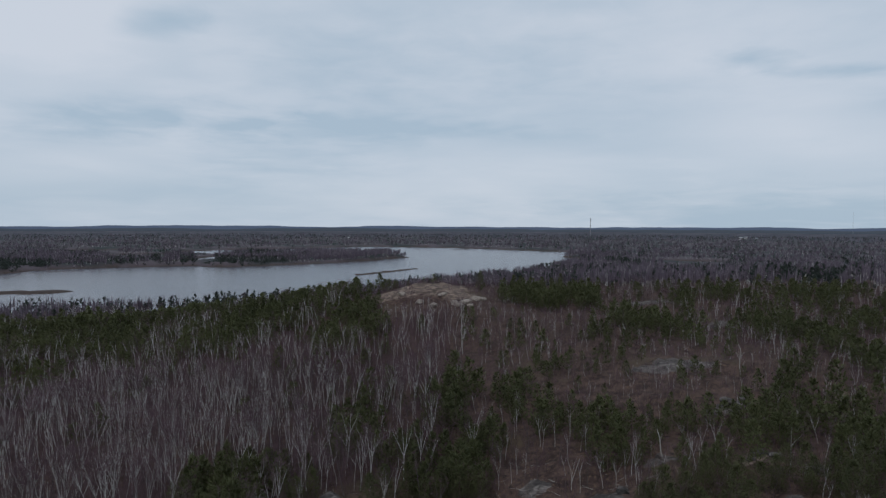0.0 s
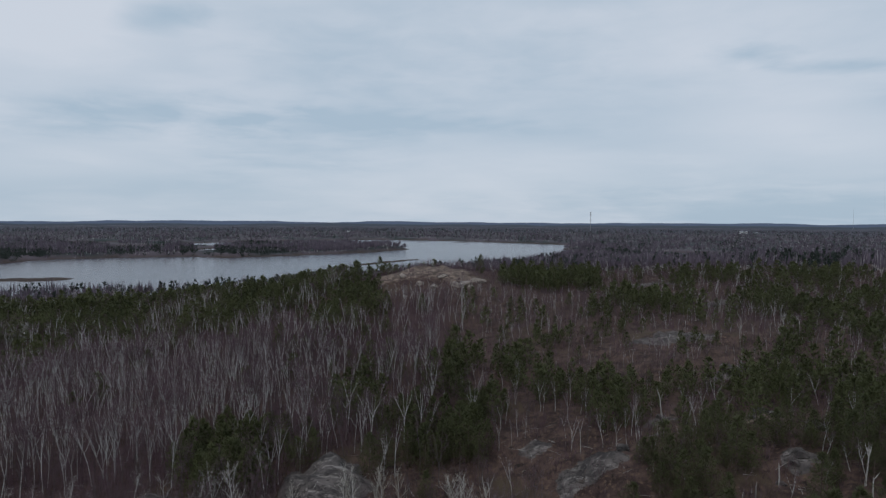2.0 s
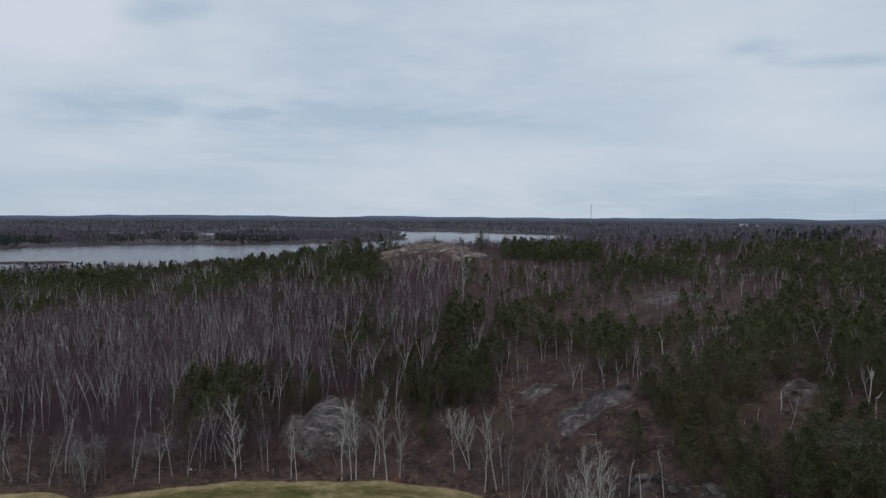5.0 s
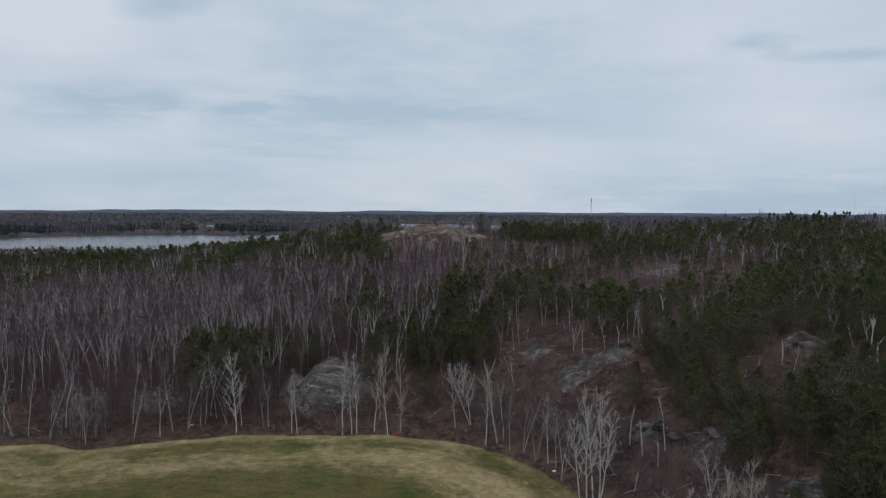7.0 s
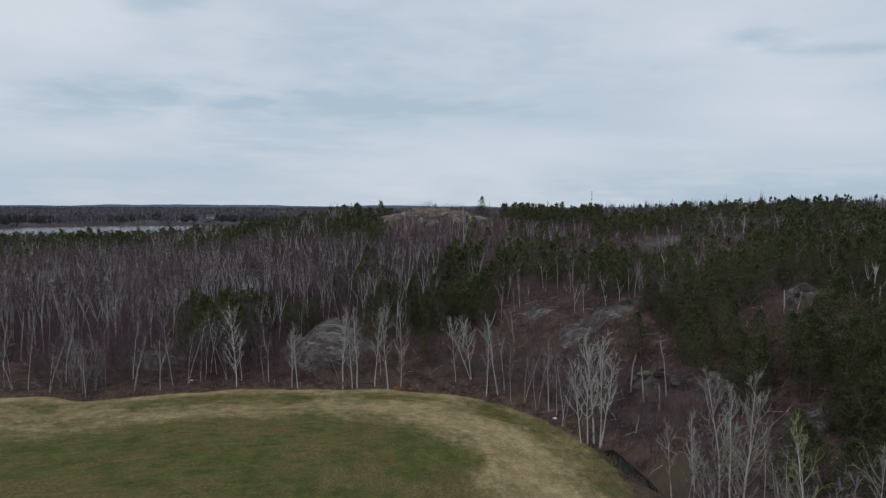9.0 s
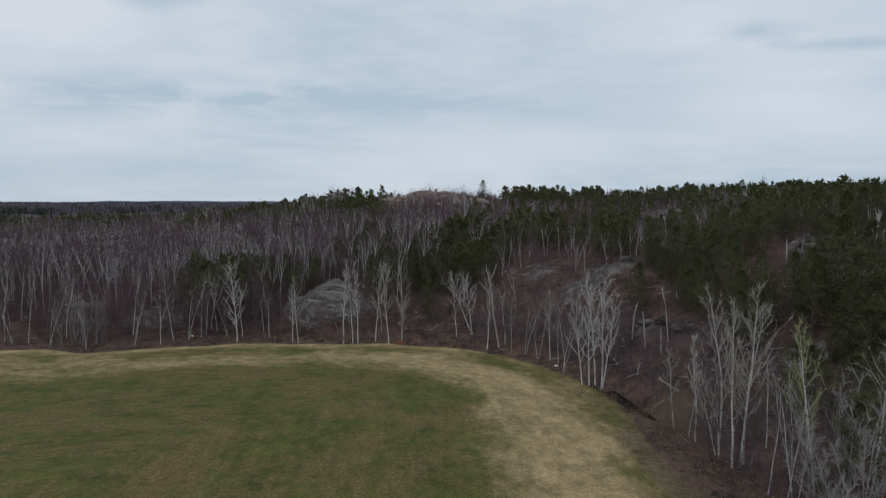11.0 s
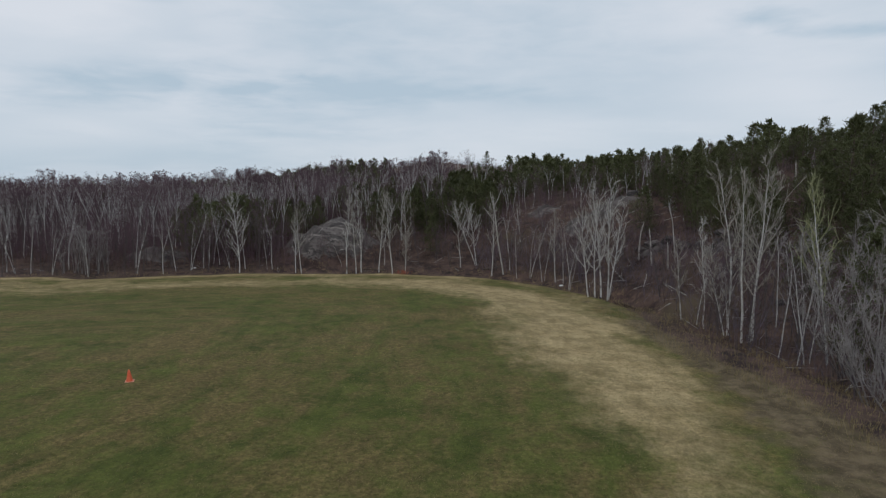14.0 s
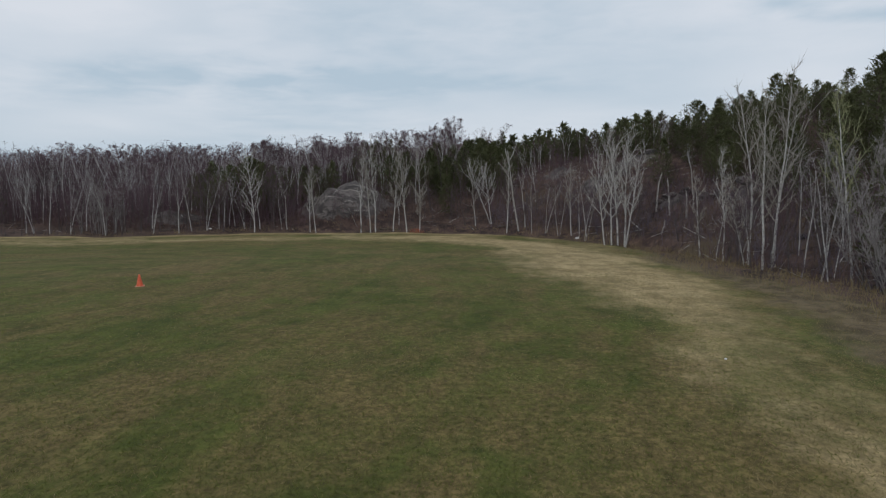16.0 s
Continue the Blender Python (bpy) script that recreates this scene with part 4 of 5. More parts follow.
# ---- trees along the field's edge, each a thing ----
EDGE = "trees along the field edge"
edge_trees = Grove({
    "bushy": lambda: thing_from("bare_poplar", branchy_tree(11, [(0, 0, 0.0, 0, 11.6)], 0.16, 0.9, 24), WHITE, "bare pale-barked poplar with a dense twiggy crown", "tree", EDGE),
    "slim": lambda: thing_from("bare_poplar", branchy_tree(12, [(0, 0, 0.02, 0, 12.0)], 0.32, 0.62, 16, 0.95), WHITE, "slim leafless poplar with pale grey bark", "tree", EDGE),
    "slim2": lambda: thing_from("bare_poplar", branchy_tree(13, [(0, 0, -0.03, 0.02, 11.5)], 0.3, 0.72, 17, 0.95), ASPEN, "slim leafless poplar with pale grey bark", "tree", EDGE),
    "thin": lambda: thing_from("bare_birch", bare_tree(22, 11.5, 1, 0.85, 0.35, 0.03, 0.62), MIXED, "thin leafless birch at the wood's edge", "tree", EDGE),
    "thin2": lambda: thing_from("bare_birch", bare_tree(23, 11.0, 2, 0.85, 0.3, 0.0, 0.6), MIXED, "thin leafless birch with two stems", "tree", EDGE),
    "spread": lambda: thing_from("bare_maple", branchy_tree(14, [(0, 0, -0.42, 0, 9.6), (0.1, 0.1, -0.1, 0.1, 8.6)], 0.3, 1.15, 15, 0.95), WHITE, "leafless leaning tree with a wide rounded crown", "tree", EDGE),
    "clump": lambda: thing_from("bare_birch_clump", branchy_tree(15, [(0.5, 0, 0.05, 0, 12.6), (-0.1, 0.2, -0.03, 0, 12.2), (-0.8, 0, -0.10, 0, 10.6), (-1.4, 0.3, -0.14, 0, 9.6), (0.7, 0.3, 0.2, 0.05, 10.0)], 0.28, 0.95, 15, 1.0), WHITE, "white-barked leafless birch clump of several stems", "tree", EDGE),
    "tall": lambda: thing_from("bare_aspen", branchy_tree(16, [(0, 0, 0.03, 0, 13.4), (-0.5, 0.1, -0.02, 0, 12.2), (0.4, 0.3, 0.11, 0.05, 11.6)], 0.28, 0.82, 15, 0.9), ASPEN, "tall leafless aspen with three pale stems spreading from one foot", "tree", EDGE),
    "tall2": lambda: thing_from("bare_aspen", branchy_tree(17, [(0, 0, -0.03, 0, 13.0), (-0.2, 0, -0.22, 0.1, 6.5)], 0.3, 0.8, 17, 0.9), ASPEN, "tall leafless aspen with long rising limbs", "tree", EDGE),
    "bud": lambda: thing_from("budding_aspen", branchy_tree(18, [(0, 0, 0.03, 0, 11.8)], 0.35, 0.85, 17, 0.85), BUDS, "young aspen with yellow-green budding twigs", "tree", EDGE),
    "fan": lambda: thing_from("bare_willow", branchy_tree(19, [(0, 0, -0.05, 0, 9.4), (-0.3, 0, -0.24, 0.05, 9.0), (-0.4, 0.1, -0.5, 0, 7.2), (0.2, 0, 0.1, 0.1, 9.8), (0.1, -0.2, -0.14, -0.2, 8.4), (-0.5, -0.1, -0.75, -0.1, 5.6)], 0.25, 0.62, 9, 0.62), GREY, "leafless many-stemmed willow fanning out over the field edge", "tree", EDGE),
    "dull": lambda: thing_from("bare_sapling", bare_tree(20, 9.0, 1, 0.9, 0.2, 0.06, 0.8), DULL, "thin grey-brown leafless sapling at the wood's edge", "tree", "saplings along the field edge"),
    "dull2": lambda: thing_from("bare_sapling", bare_tree(21, 8.5, 3, 0.9, 0.15, 0.06, 0.65), DULL, "thin grey-brown leafless sapling with several stems", "tree", "saplings along the field edge"),
    "grey": lambda: thing_from("bare_sapling", bare_tree(25, 8.6, 6, 0.6, 0.2, -0.02, 0.46), GREY, "pale grey leafless sapling of many thin stems", "tree", "saplings along the field edge"),
    "wood1": lambda: thing_from("bare_birch", wood_tree(31, 11.5, 1), MIXED, "leafless white birch standing in the wood", "tree", "birches of the wood"),
    "wood2": lambda: thing_from("bare_birch", wood_tree(32, 11.5, 1), MIXED, "leafless white birch with forked stem", "tree", "birches of the wood"),
    "wood3": lambda: thing_from("bare_birch", wood_tree(33, 10.5, 1), DULL, "leafless grey-brown tree standing in the wood", "tree", "birches of the wood"),
    "wood4": lambda: thing_from("bare_birch", wood_tree(36, 11.0, 1), MIXED, "leafless white birch with crooked arms", "tree", "birches of the wood"),
})
# kind, place, size, turn: along the far side of the field
for kind, x, y, size, turn in (
        ("bushy", -29.4, 85.0, 1.0, 0.0), ("slim2", -20.6, 84.6, 0.84, 1.0), ("slim", -21.5, 84.9, 0.7, 2.0), ("slim", -14.3, 84.6, 1.0, 0.5), ("slim2", -13.0, 84.8, 0.93, 2.4), ("slim", -12.3, 85.0, 0.97, 4.0),
        ("slim2", -9.9, 85.4, 1.0, 5.0), ("slim2", -7.9, 84.6, 1.02, 1.3), ("tall2", -6.2, 85.2, 0.9, 2.0), ("spread", 3.8, 86.0, 1.0, 0.0), ("slim2", 5.6, 80.8, 0.95, 3.3), ("slim2", 1.6, 85.6, 0.75, 1.8)):
    edge_trees.plant(kind, x, y, size, turn)
# round the bend and down the near side
for kind, x, y, size, turn in (
        ("thin2", 10.2, 77.6, 0.8, 3.0), ("slim2", 12.9, 74.0, 0.78, 0.2), ("thin", 14.2, 71.4, 0.75, 5.2), ("thin", 8.7, 78.6, 0.8, 0.9), ("thin2", 11.6, 75.4, 0.72, 2.2), ("thin", 13.6, 72.8, 0.7, 4.4),
        ("clump", 16.2, 64.2, 1.0, 0.0), ("thin2", 13.6, 69.8, 0.75, 4.1), ("slim2", 19.5, 51.0, 0.62, 1.0), ("thin", 19.9, 48.8, 0.72, 2.0), ("slim", 20.0, 47.6, 0.74, 3.0), ("thin2", 22.4, 50.5, 0.7, 2.6),
        ("tall2", 20.7, 45.0, 1.0, 0.0), ("tall", 21.2, 42.7, 1.0, 0.0), ("thin", 24.0, 44.5, 0.8, 4.0)):
    edge_trees.plant(kind, x, y, size, turn)
for kind, x, y, size, turn in (
        ("thin", 21.2, 38.8, 0.72, 3.2), ("thin2", 24.5, 42.0, 0.85, 1.1), ("thin", 21.5, 37.2, 0.84, 2.9), ("thin2", 22.0, 37.0, 0.82, 5.0), ("bud", 23.0, 36.6, 0.98, 1.4), ("thin", 23.4, 35.0, 0.8, 0.4),
        ("fan", 23.0, 34.4, 1.0, 0.0), ("fan", 21.6, 30.4, 0.95, 0.2), ("slim2", 25.5, 35.5, 0.95, 3.3), ("fan", 21.0, 27.0, 0.95, 6.1)):
    edge_trees.plant(kind, x, y, size, turn)
# the corner at the old birch wood
for kind, x, y, size, turn in (
        ("thin", -38.2, 84.8, 1.02, 0.7), ("thin2", -36.6, 85.6, 0.9, 3.7), ("thin", -35.0, 86.5, 0.86, 1.9), ("thin", -33.7, 89.2, 0.9, 5.5), ("thin2", -59.4, 82.9, 0.86, 0.9), ("thin", -57.4, 82.9, 0.95, 2.5),
        ("thin2", -54.0, 81.9, 0.9, 4.0), ("grey", -50.2, 82.4, 0.98, 0.2), ("grey", -49.0, 81.8, 1.0, 1.2), ("grey", -48.0, 82.6, 0.95, 2.2), ("grey", -51.4, 83.2, 0.92, 3.1), ("grey", -47.2, 83.4, 0.8, 4.1), ("grey", -52.6, 82.6, 0.8, 5.1), ("thin2", -42.8, 82.6, 0.85, 4.4)):
    edge_trees.plant(kind, x, y, size, turn)
for kind, x, y, size, turn in (("wood2", -45.2, 87.4, 0.95, 0.1), ("thin2", -31.5, 87.5, 0.7, 0.6), ("thin", -26.0, 86.8, 0.6, 0.9)):
    edge_trees.plant(kind, x, y, size, turn)

# thin growth close behind them
edge_rng = np.random.RandomState(5)
px, py, chance, _ = scatter(41, 1.9, 22, 104, 46)
out = -inside(px, py, FIELD)
slope = stand(px, py, OPEN_SLOPES)
pine_deep = stand(px, py, PINE_STANDS)
rocky = bare_rock(px, py)[0]
near = (out > np.where(px > 12, 2.2, 1.0)) & (out < 15) & (ditch_way(px, py) > 1.6) & (rocky < 0.5)
want = np.where(px < -26, 0.7, np.where(py < 62, 0.62, 0.45)) * np.where(slope > 0.1, 0.3, 1) * np.where(pine_deep > 0.15, 0.4, 1) * np.where(out > 9, 0.8, 1)
chosen = np.nonzero(near & (chance < want))[0]
for i in chosen[:300]:
    r = edge_rng.rand()
    pale = 0.14 if px[i] < -26 else 0.06
    kind = ("wood1", "wood2", "wood4")[edge_rng.randint(3)] if r < pale else ("dull", "dull2", "wood3")[edge_rng.randint(3)]
    edge_trees.plant(kind, px[i], py[i], edge_rng.uniform(0.62, 1.05) if px[i] < -26 else edge_rng.uniform(0.5, 0.85), edge_rng.uniform(0, 6.28), (edge_rng.normal() * 3, edge_rng.normal() * 3))

# ---- pines nearest the field, each a thing ----
pines = Grove({
    "a": lambda: thing_from("pine_tree", pine_tree(51, 9.5, 2, 1.0), PINE, "dark green pine with open whorled limbs", "tree", "pines on the slope"),
    "b": lambda: thing_from("pine_tree", pine_tree(52, 9.0, 2, 1.15), PINE, "dark green bushy pine", "tree", "pines on the slope"),
    "c": lambda: thing_from("pine_tree", pine_tree(53, 10.0, 2, 0.85), PINE, "dark green slender pine", "tree", "pines on the slope"),
    "d": lambda: thing_from("pine_tree", pine_tree(54, 8.0, 2, 1.2), PINE, "dark green broad young pine", "tree", "pines on the slope"),
})
pine_rng = np.random.RandomState(6)
px, py, chance, _ = scatter(42, 2.9, 40, 330, 46)
deep = stand(px, py, PINE_STANDS)
out = -inside(px, py, FIELD)
rocky = bare_rock(px, py)[0]
thin = ((px > 30) & (py > 95)) * 0.05 + ((px > -30) & (px < 60) & (py > 105) & (py < 235)) * 0.03 + ((px < -20) & (py > 180)) * 0.12 + 0.02
thin = thin * np.where(stand(px, py, [(-8, 284, 36, 36)]) > 0, 0.1, 1)
deep = np.where((px > 10) & (py > 150) & (deep < 0.1), 0, deep)
want = np.where(deep > 0.0, np.where(px > 10, np.where(py > 150, 0.26, np.where(py > 88, 0.40, 0.66)), np.where(py > 150, 0.5, 0.7)) + 0.5 * deep, thin)
ok = (out > 4) & (rocky < 0.45) & (chance < want) & (wet(px, py) > 2.5)
px, py = px[ok], py[ok]
order = np.argsort(out[ok])
px, py = px[order], py[order]
reach = np.hypot(px, py)
close = np.nonzero(reach < 104)[0][:210]
for i in close:
    pines.plant("abcd"[pine_rng.randint(4)], px[i], py[i], (0.46 + 0.46 * pine_rng.rand() ** 1.6) * (1.0 if px[i] > 24 else 1.15 if px[i] < -20 else 1.0), pine_rng.uniform(0, 6.28), (pine_rng.normal() * 2, pine_rng.normal() * 2))
for x, y, size in ((35.5, 58.5, 0.72), (37.2, 60.4, 0.8), (39.2, 57.6, 0.85), (36.2, 63.2, 0.78), (38.4, 64.4, 0.8), (39.6, 61.4, 1.08), (41.2, 55.0, 0.85), (38.6, 52.2, 0.8), (41.6, 49.8, 0.9), (36.4, 49.6, 0.7),
                   (43.0, 58.4, 0.9), (33.6, 64.0, 0.66), (34.8, 67.2, 0.72), (34.6, 52.6, 0.6), (44.6, 53.4, 0.95), (40.6, 66.0, 0.75), (33.0, 68.6, 0.7), (44.0, 63.4, 0.85)):
    pines.plant("abcd"[int(x * 3) % 4], x, y, size, x * 2.3)
for x, y, size in ((-24, 318, 0.62), (-18, 322, 0.58), (-10, 324, 0.6), (-4, 322, 0.62), (-42, 305, 1.0), (-36, 308, 0.7), (18, 296, 1.0), (-130, 262, 1.15), (-118, 264, 1.1), (-122, 268, 1.0), (-143, 258, 1.1)):
    pines.plant("bacd"[int(abs(x)) % 4], x, y, size, x * 1.3)
rest = np.setdiff1d(np.arange(len(px)), close)
pine_forms = [pine_tree(60 + k, 8.6 + 0.5 * (k % 3), 1, 0.85 + 0.1 * (k % 4)) for k in range(7)]
pine_low = [pine_tree(70 + k, 8.6 + 0.5 * (k % 3), 0, 0.85 + 0.1 * (k % 4)) for k in range(7)]
PINE_GROUPS = (("trunk", M_PINEBARK), ("needles", M_NEEDLE))
near_pines, far_pines = rest[reach[rest] < 122], rest[reach[rest] >= 122]
forest("pine_wood", pine_forms, PINE_GROUPS, px[near_pines], py[near_pines], ground_z(px[near_pines], py[near_pines]), pine_rng, 0.45, 0.85, "dark green pines massed on the hillside", "pines", np.where(px[near_pines] > 10, stunted(px[near_pines], py[near_pines]), np.where(py[near_pines] < 150, 1.08, 1.0)))
forest("pine_wood", pine_low, PINE_GROUPS, px[far_pines], py[far_pines], ground_z(px[far_pines], py[far_pines]), pine_rng, 0.45, 0.88, "dark green pines massed towards the lake", "pines", np.where(px[far_pines] > 10, stunted(px[far_pines], py[far_pines]), np.where(px[far_pines] < -30, np.where(reach[far_pines] > 290, 1.35, 1.08), 1.0)) * (1 + 0.9 * ease(stand(px[far_pines], py[far_pines], [(48, 278, 32, 44)]), 0, 0.3)))

# tall pines on the hilltop beside the bald rock
for x, y, size in ((30, 300, 0.8), (34, 296, 0.9), (38, 302, 1.0), (43, 306, 1.05), (47, 300, 1.0), (51, 312, 1.15), (55, 308, 1.1), (60, 312, 1.05), (65, 306, 0.95)):
    pines.plant("abcd"[x % 4], x, y, size, x * 1.1)
# pines close behind the trees of the far side
for x, y, size in ((-36.5, 95.0, 0.95), (-34.0, 96.5, 1.0), (-31.5, 95.5, 0.9), (-33.0, 99.0, 1.0), (-37.0, 99.0, 1.05), (-29.0, 98.5, 0.85), (-24.5, 102.0, 0.7), (-22.0, 104.0, 0.7), (-12.0, 100.0, 0.85), (-9.5, 102.0, 0.9),
                   (-6.0, 103.0, 0.85), (-3.0, 101.0, 0.8), (0.0, 103.0, 0.9), (3.0, 102.0, 0.8), (6.0, 101.0, 0.75)):
    pines.plant("abcd"[int(abs(x) * 3) % 4], x, y, size, x * 1.7)

# ---- the bare wood behind ----
px, py, chance, rng = scatter(43, 2.5, 60, 345, 45)
out = -inside(px, py, FIELD)
deep, slope, rocky = stand(px, py, PINE_STANDS), stand(px, py, OPEN_SLOPES), bare_rock(px, py)[0]
left_wood = (px < -20) & (py < 172) | (px < -2) & (py > 108) & (py < 172)
hilly = (px > 8) | ((px > -45) & (py > 235))
want = np.where(left_wood, 0.9, np.where(hilly, 0.6, np.where(px < -20, 0.4, 0.3))) * (1 + 0.5 * ripple(px, py, 30, 31))
want = want * np.where(deep > 0.05, np.where((px < -20) & (py > 150), 0.15, np.where(px > 8, 0.55, 0.3)), 1) * np.where(slope > 0.05, 0.14, 1) * np.where(rocky > 0.4, 0, 1)
ok = (out > np.where(px > 8, 22, 14)) & (chance < want) & (wet(px, py) > 2.5)
px, py, hilly = px[ok], py[ok], hilly[ok]
reach, pz = np.hypot(px, py), ground_z(px, py)
bare_mid = [wood_tree(100 + k, 10.8 + 0.5 * (k % 3), 1) for k in range(9)]
bare_low = [wood_tree(120 + k, 10.6 + 0.5 * (k % 3), 0) for k in range(9)]
WHITE_WOOD = (("trunk", M_BIRCH), ("limbs", M_GREYLIMB), ("twigs", M_TWIG))
DULL_WOOD = (("trunk", M_GREYBARK), ("limbs", M_TWIG), ("twigs", M_TWIG))
white = rng.rand(len(px)) < np.where(hilly, 0.5, 0.64)
for lo, hi, forms in ((0, 122, bare_mid), (122, 400, bare_low)):
    for pale, groups, label in ((True, WHITE_WOOD, "leafless white birches crowded in the wood"), (False, DULL_WOOD, "leafless grey-brown trees crowded in the wood")):
        for up, small, large in ((False, 0.80, 1.24), (True, 0.34, 0.68)):
            k = (reach >= lo) & (reach < hi) & (white == pale) & (hilly == up)
            forest("bare_wood", forms, groups, px[k], py[k], pz[k], rng, small, large, label, "trees", stunted(px[k], py[k]))

# a few taller, round-headed trees stand out of the wood
crown_rng = np.random.RandomState(9)
far_off = np.nonzero(left_wood[ok] & (reach > 118) & (reach < 180) & (crown_rng.rand(len(px)) < 0.12))[0]
crowns = [wood_tree(140 + k, 12.5, 2) for k in range(4)]
forest("bare_wood", crowns, WHITE_WOOD, px[far_off], py[far_off], pz[far_off], crown_rng, 1.02, 1.24, "taller leafless birches with rounded crowns in the wood", "trees")

# ---- brush and litter growth under the trees ----
px, py, chance, rng = scatter(44, 2.3, 22, 320, 45)
out = -inside(px, py, FIELD)
rocky = bare_rock(px, py)[0]
ok = (out > 0.8) & (rocky < 0.5) & (wet(px, py) > 2.2) & (chance < np.where(out < 12, 1.0, np.where(np.hypot(px, py) < 105, 0.75, np.where(np.hypot(px, py) < 140, 0.35, 0.15)))) & (ditch_way(px, py) > 1.2)
px, py = px[ok], py[ok]
brush = [brush_clump(150 + k, 1.5 + 0.6 * (k % 4), 9, 0.042) for k in range(8)]
forest("brush", brush, (("twigs", M_BRUSH),), px, py, ground_z(px, py), rng, 0.5, 1.25, "red-brown leafless shrubs over dead leaves", "shrubs")

# ---- thin saplings crowded under the birches ----
px, py, chance, rng = scatter(49, 1.35, 60, 240, 45)
out = -inside(px, py, FIELD)
ok = (out > 1.5) & ((px < -22) | (px < 2) & (py > 106)) & (bare_rock(px, py)[0] < 0.4) & (stand(px, py, PINE_STANDS) < 0.1) & (chance < np.where(out < 22, 1.0, np.where(np.hypot(px, py) < 130, 0.85, 0.4))) & (wet(px, py) > 2.5)
px, py = px[ok], py[ok]
saplings = [brush_clump(190 + k, 4.2 + 1.0 * (k % 4), 9, 0.042) for k in range(8)]
forest("saplings", saplings, (("twigs", M_TWIG),), px, py, ground_z(px, py), rng, 0.6, 1.3, "thin leafless purple-grey saplings crowded under the birches", "saplings")

# ---- grey thicket at the foot of the slope ----
px, py, chance, rng = scatter(50, 1.25, 20, 92, 46)
out = -inside(px, py, FIELD)
ok = (out > 2.0) & (out < 15) & (px > 4) & (bare_rock(px, py)[0] < 0.4) & (ditch_way(px, py) > 1.3) & (chance < np.where(out < 7, 0.75, 0.5))
px, py = px[ok], py[ok]
thicket = [brush_clump(230 + k, 2.2 + 0.7 * (k % 4), 7, 0.032) for k in range(6)]
forest("thicket", thicket, (("twigs", M_FARTWIG),), px, py, ground_z(px, py), rng, 0.5, 1.3, "grey leafless thicket of thin stems along the field", "shrubs")

# ---- low purple scrub on the stony hill ----
px, py, chance, rng = scatter(47, 2.5, 60, 345, 45)
out, rocky, deep = -inside(px, py, FIELD), bare_rock(px, py)[0], stand(px, py, PINE_STANDS)
ok = (out > 7) & ((px > 2) | (py > 172)) & ((rocky < 0.62) | (stand(px, py, [(-8, 284, 36, 34)]) > 0) & (chance < 0.3)) & (deep < 0.3) & (wet(px, py) > 2.5) & (chance < 0.72)
px, py = px[ok], py[ok]
scrub = [brush_clump(180 + k, 2.0 + 0.6 * (k % 4), 8, 0.06) for k in range(6)]
forest("scrub", scrub, (("twigs", M_TWIG),), px, py, ground_z(px, py), rng, 0.6, 1.3, "low leafless purple-brown scrub between the pines", "shrubs")

# ---- far woods beyond the hill and round the lake ----
rng = np.random.RandomState(45)
n = 27000
a = np.radians(rng.uniform(-43, 43, n))
r = 345 * (3300 / 345) ** rng.rand(n) ** 0.85
px, py = r * np.sin(a), r * np.cos(a)
pz = ground_z(px, py)
clump = ripple(px, py, 170, 33)
ok = (pz - LAKE_Z > 0.8) & (rng.rand(n) < 0.75 + 0.25 * clump)
for ax, ay, bx, by, half, _ in ISLES:
    ok &= along(px, py, ax, ay, bx, by) > half * 2.2
px, py, pz, clump, r = px[ok], py[ok], pz[ok], clump[ok], r[ok]
qx, qy = rng.uniform(-640, 260, 9000), rng.uniform(640, 1120, 9000)
qz = ground_z(qx, qy)
shore = (qz - LAKE_Z > 0.45) & (rng.rand(9000) < 0.75)
for ax, ay, bx, by, half, _ in ISLES:
    shore &= along(qx, qy, ax, ay, bx, by) > half * 2.2
px, py, pz, r = np.concatenate([px, qx[shore]]), np.concatenate([py, qy[shore]]), np.concatenate([pz, qz[shore]]), np.concatenate([r, np.hypot(qx, qy)[shore]])
ok = r < 9e9
for cx, cy, rx, ry in PONDS:
    way = cx / cy
    ok &= ~((np.abs(px - way * py) < rx * 0.75) & (py < cy) & (py > cy - 170))
px, py, pz, r = px[ok], py[ok], pz[ok], r[ok]
green = (ripple(px, py, 130, 34) + 0.3 * rng.normal(size=len(px)) > np.where(px > 250, 0.5, 0.45)) | ((np.abs(px + 280) < 70) & (np.abs(py - 800) < 55)) | ((px < -470) & (np.abs(py - 720) < 50)) | ((r > 2200) & (rng.rand(len(px)) < 0.5)) | (rng.rand(len(px)) < 0.08) | ((px < 0) & (r < 450) & (rng.rand(len(px)) < 0.25))
dark = rng.rand(len(px)) < 0.45
spit = (px > -205) & (px < 20) & (py > 780) & (py < 1260)
green &= ~spit
far_forms, far_green = [far_bare(200 + k, 9.5 + 0.6 * (k % 3)) for k in range(6)], [far_pine(210 + k, 9 + 0.8 * (k % 3)) for k in range(6)]
k = ~green & ~dark
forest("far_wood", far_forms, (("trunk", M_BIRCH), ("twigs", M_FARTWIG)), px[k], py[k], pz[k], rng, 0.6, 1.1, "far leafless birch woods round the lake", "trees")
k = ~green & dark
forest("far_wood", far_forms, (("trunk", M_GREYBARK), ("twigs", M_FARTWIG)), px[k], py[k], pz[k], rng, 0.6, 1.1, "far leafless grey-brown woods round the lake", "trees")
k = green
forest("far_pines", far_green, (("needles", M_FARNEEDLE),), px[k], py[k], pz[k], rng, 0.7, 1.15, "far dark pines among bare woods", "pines")


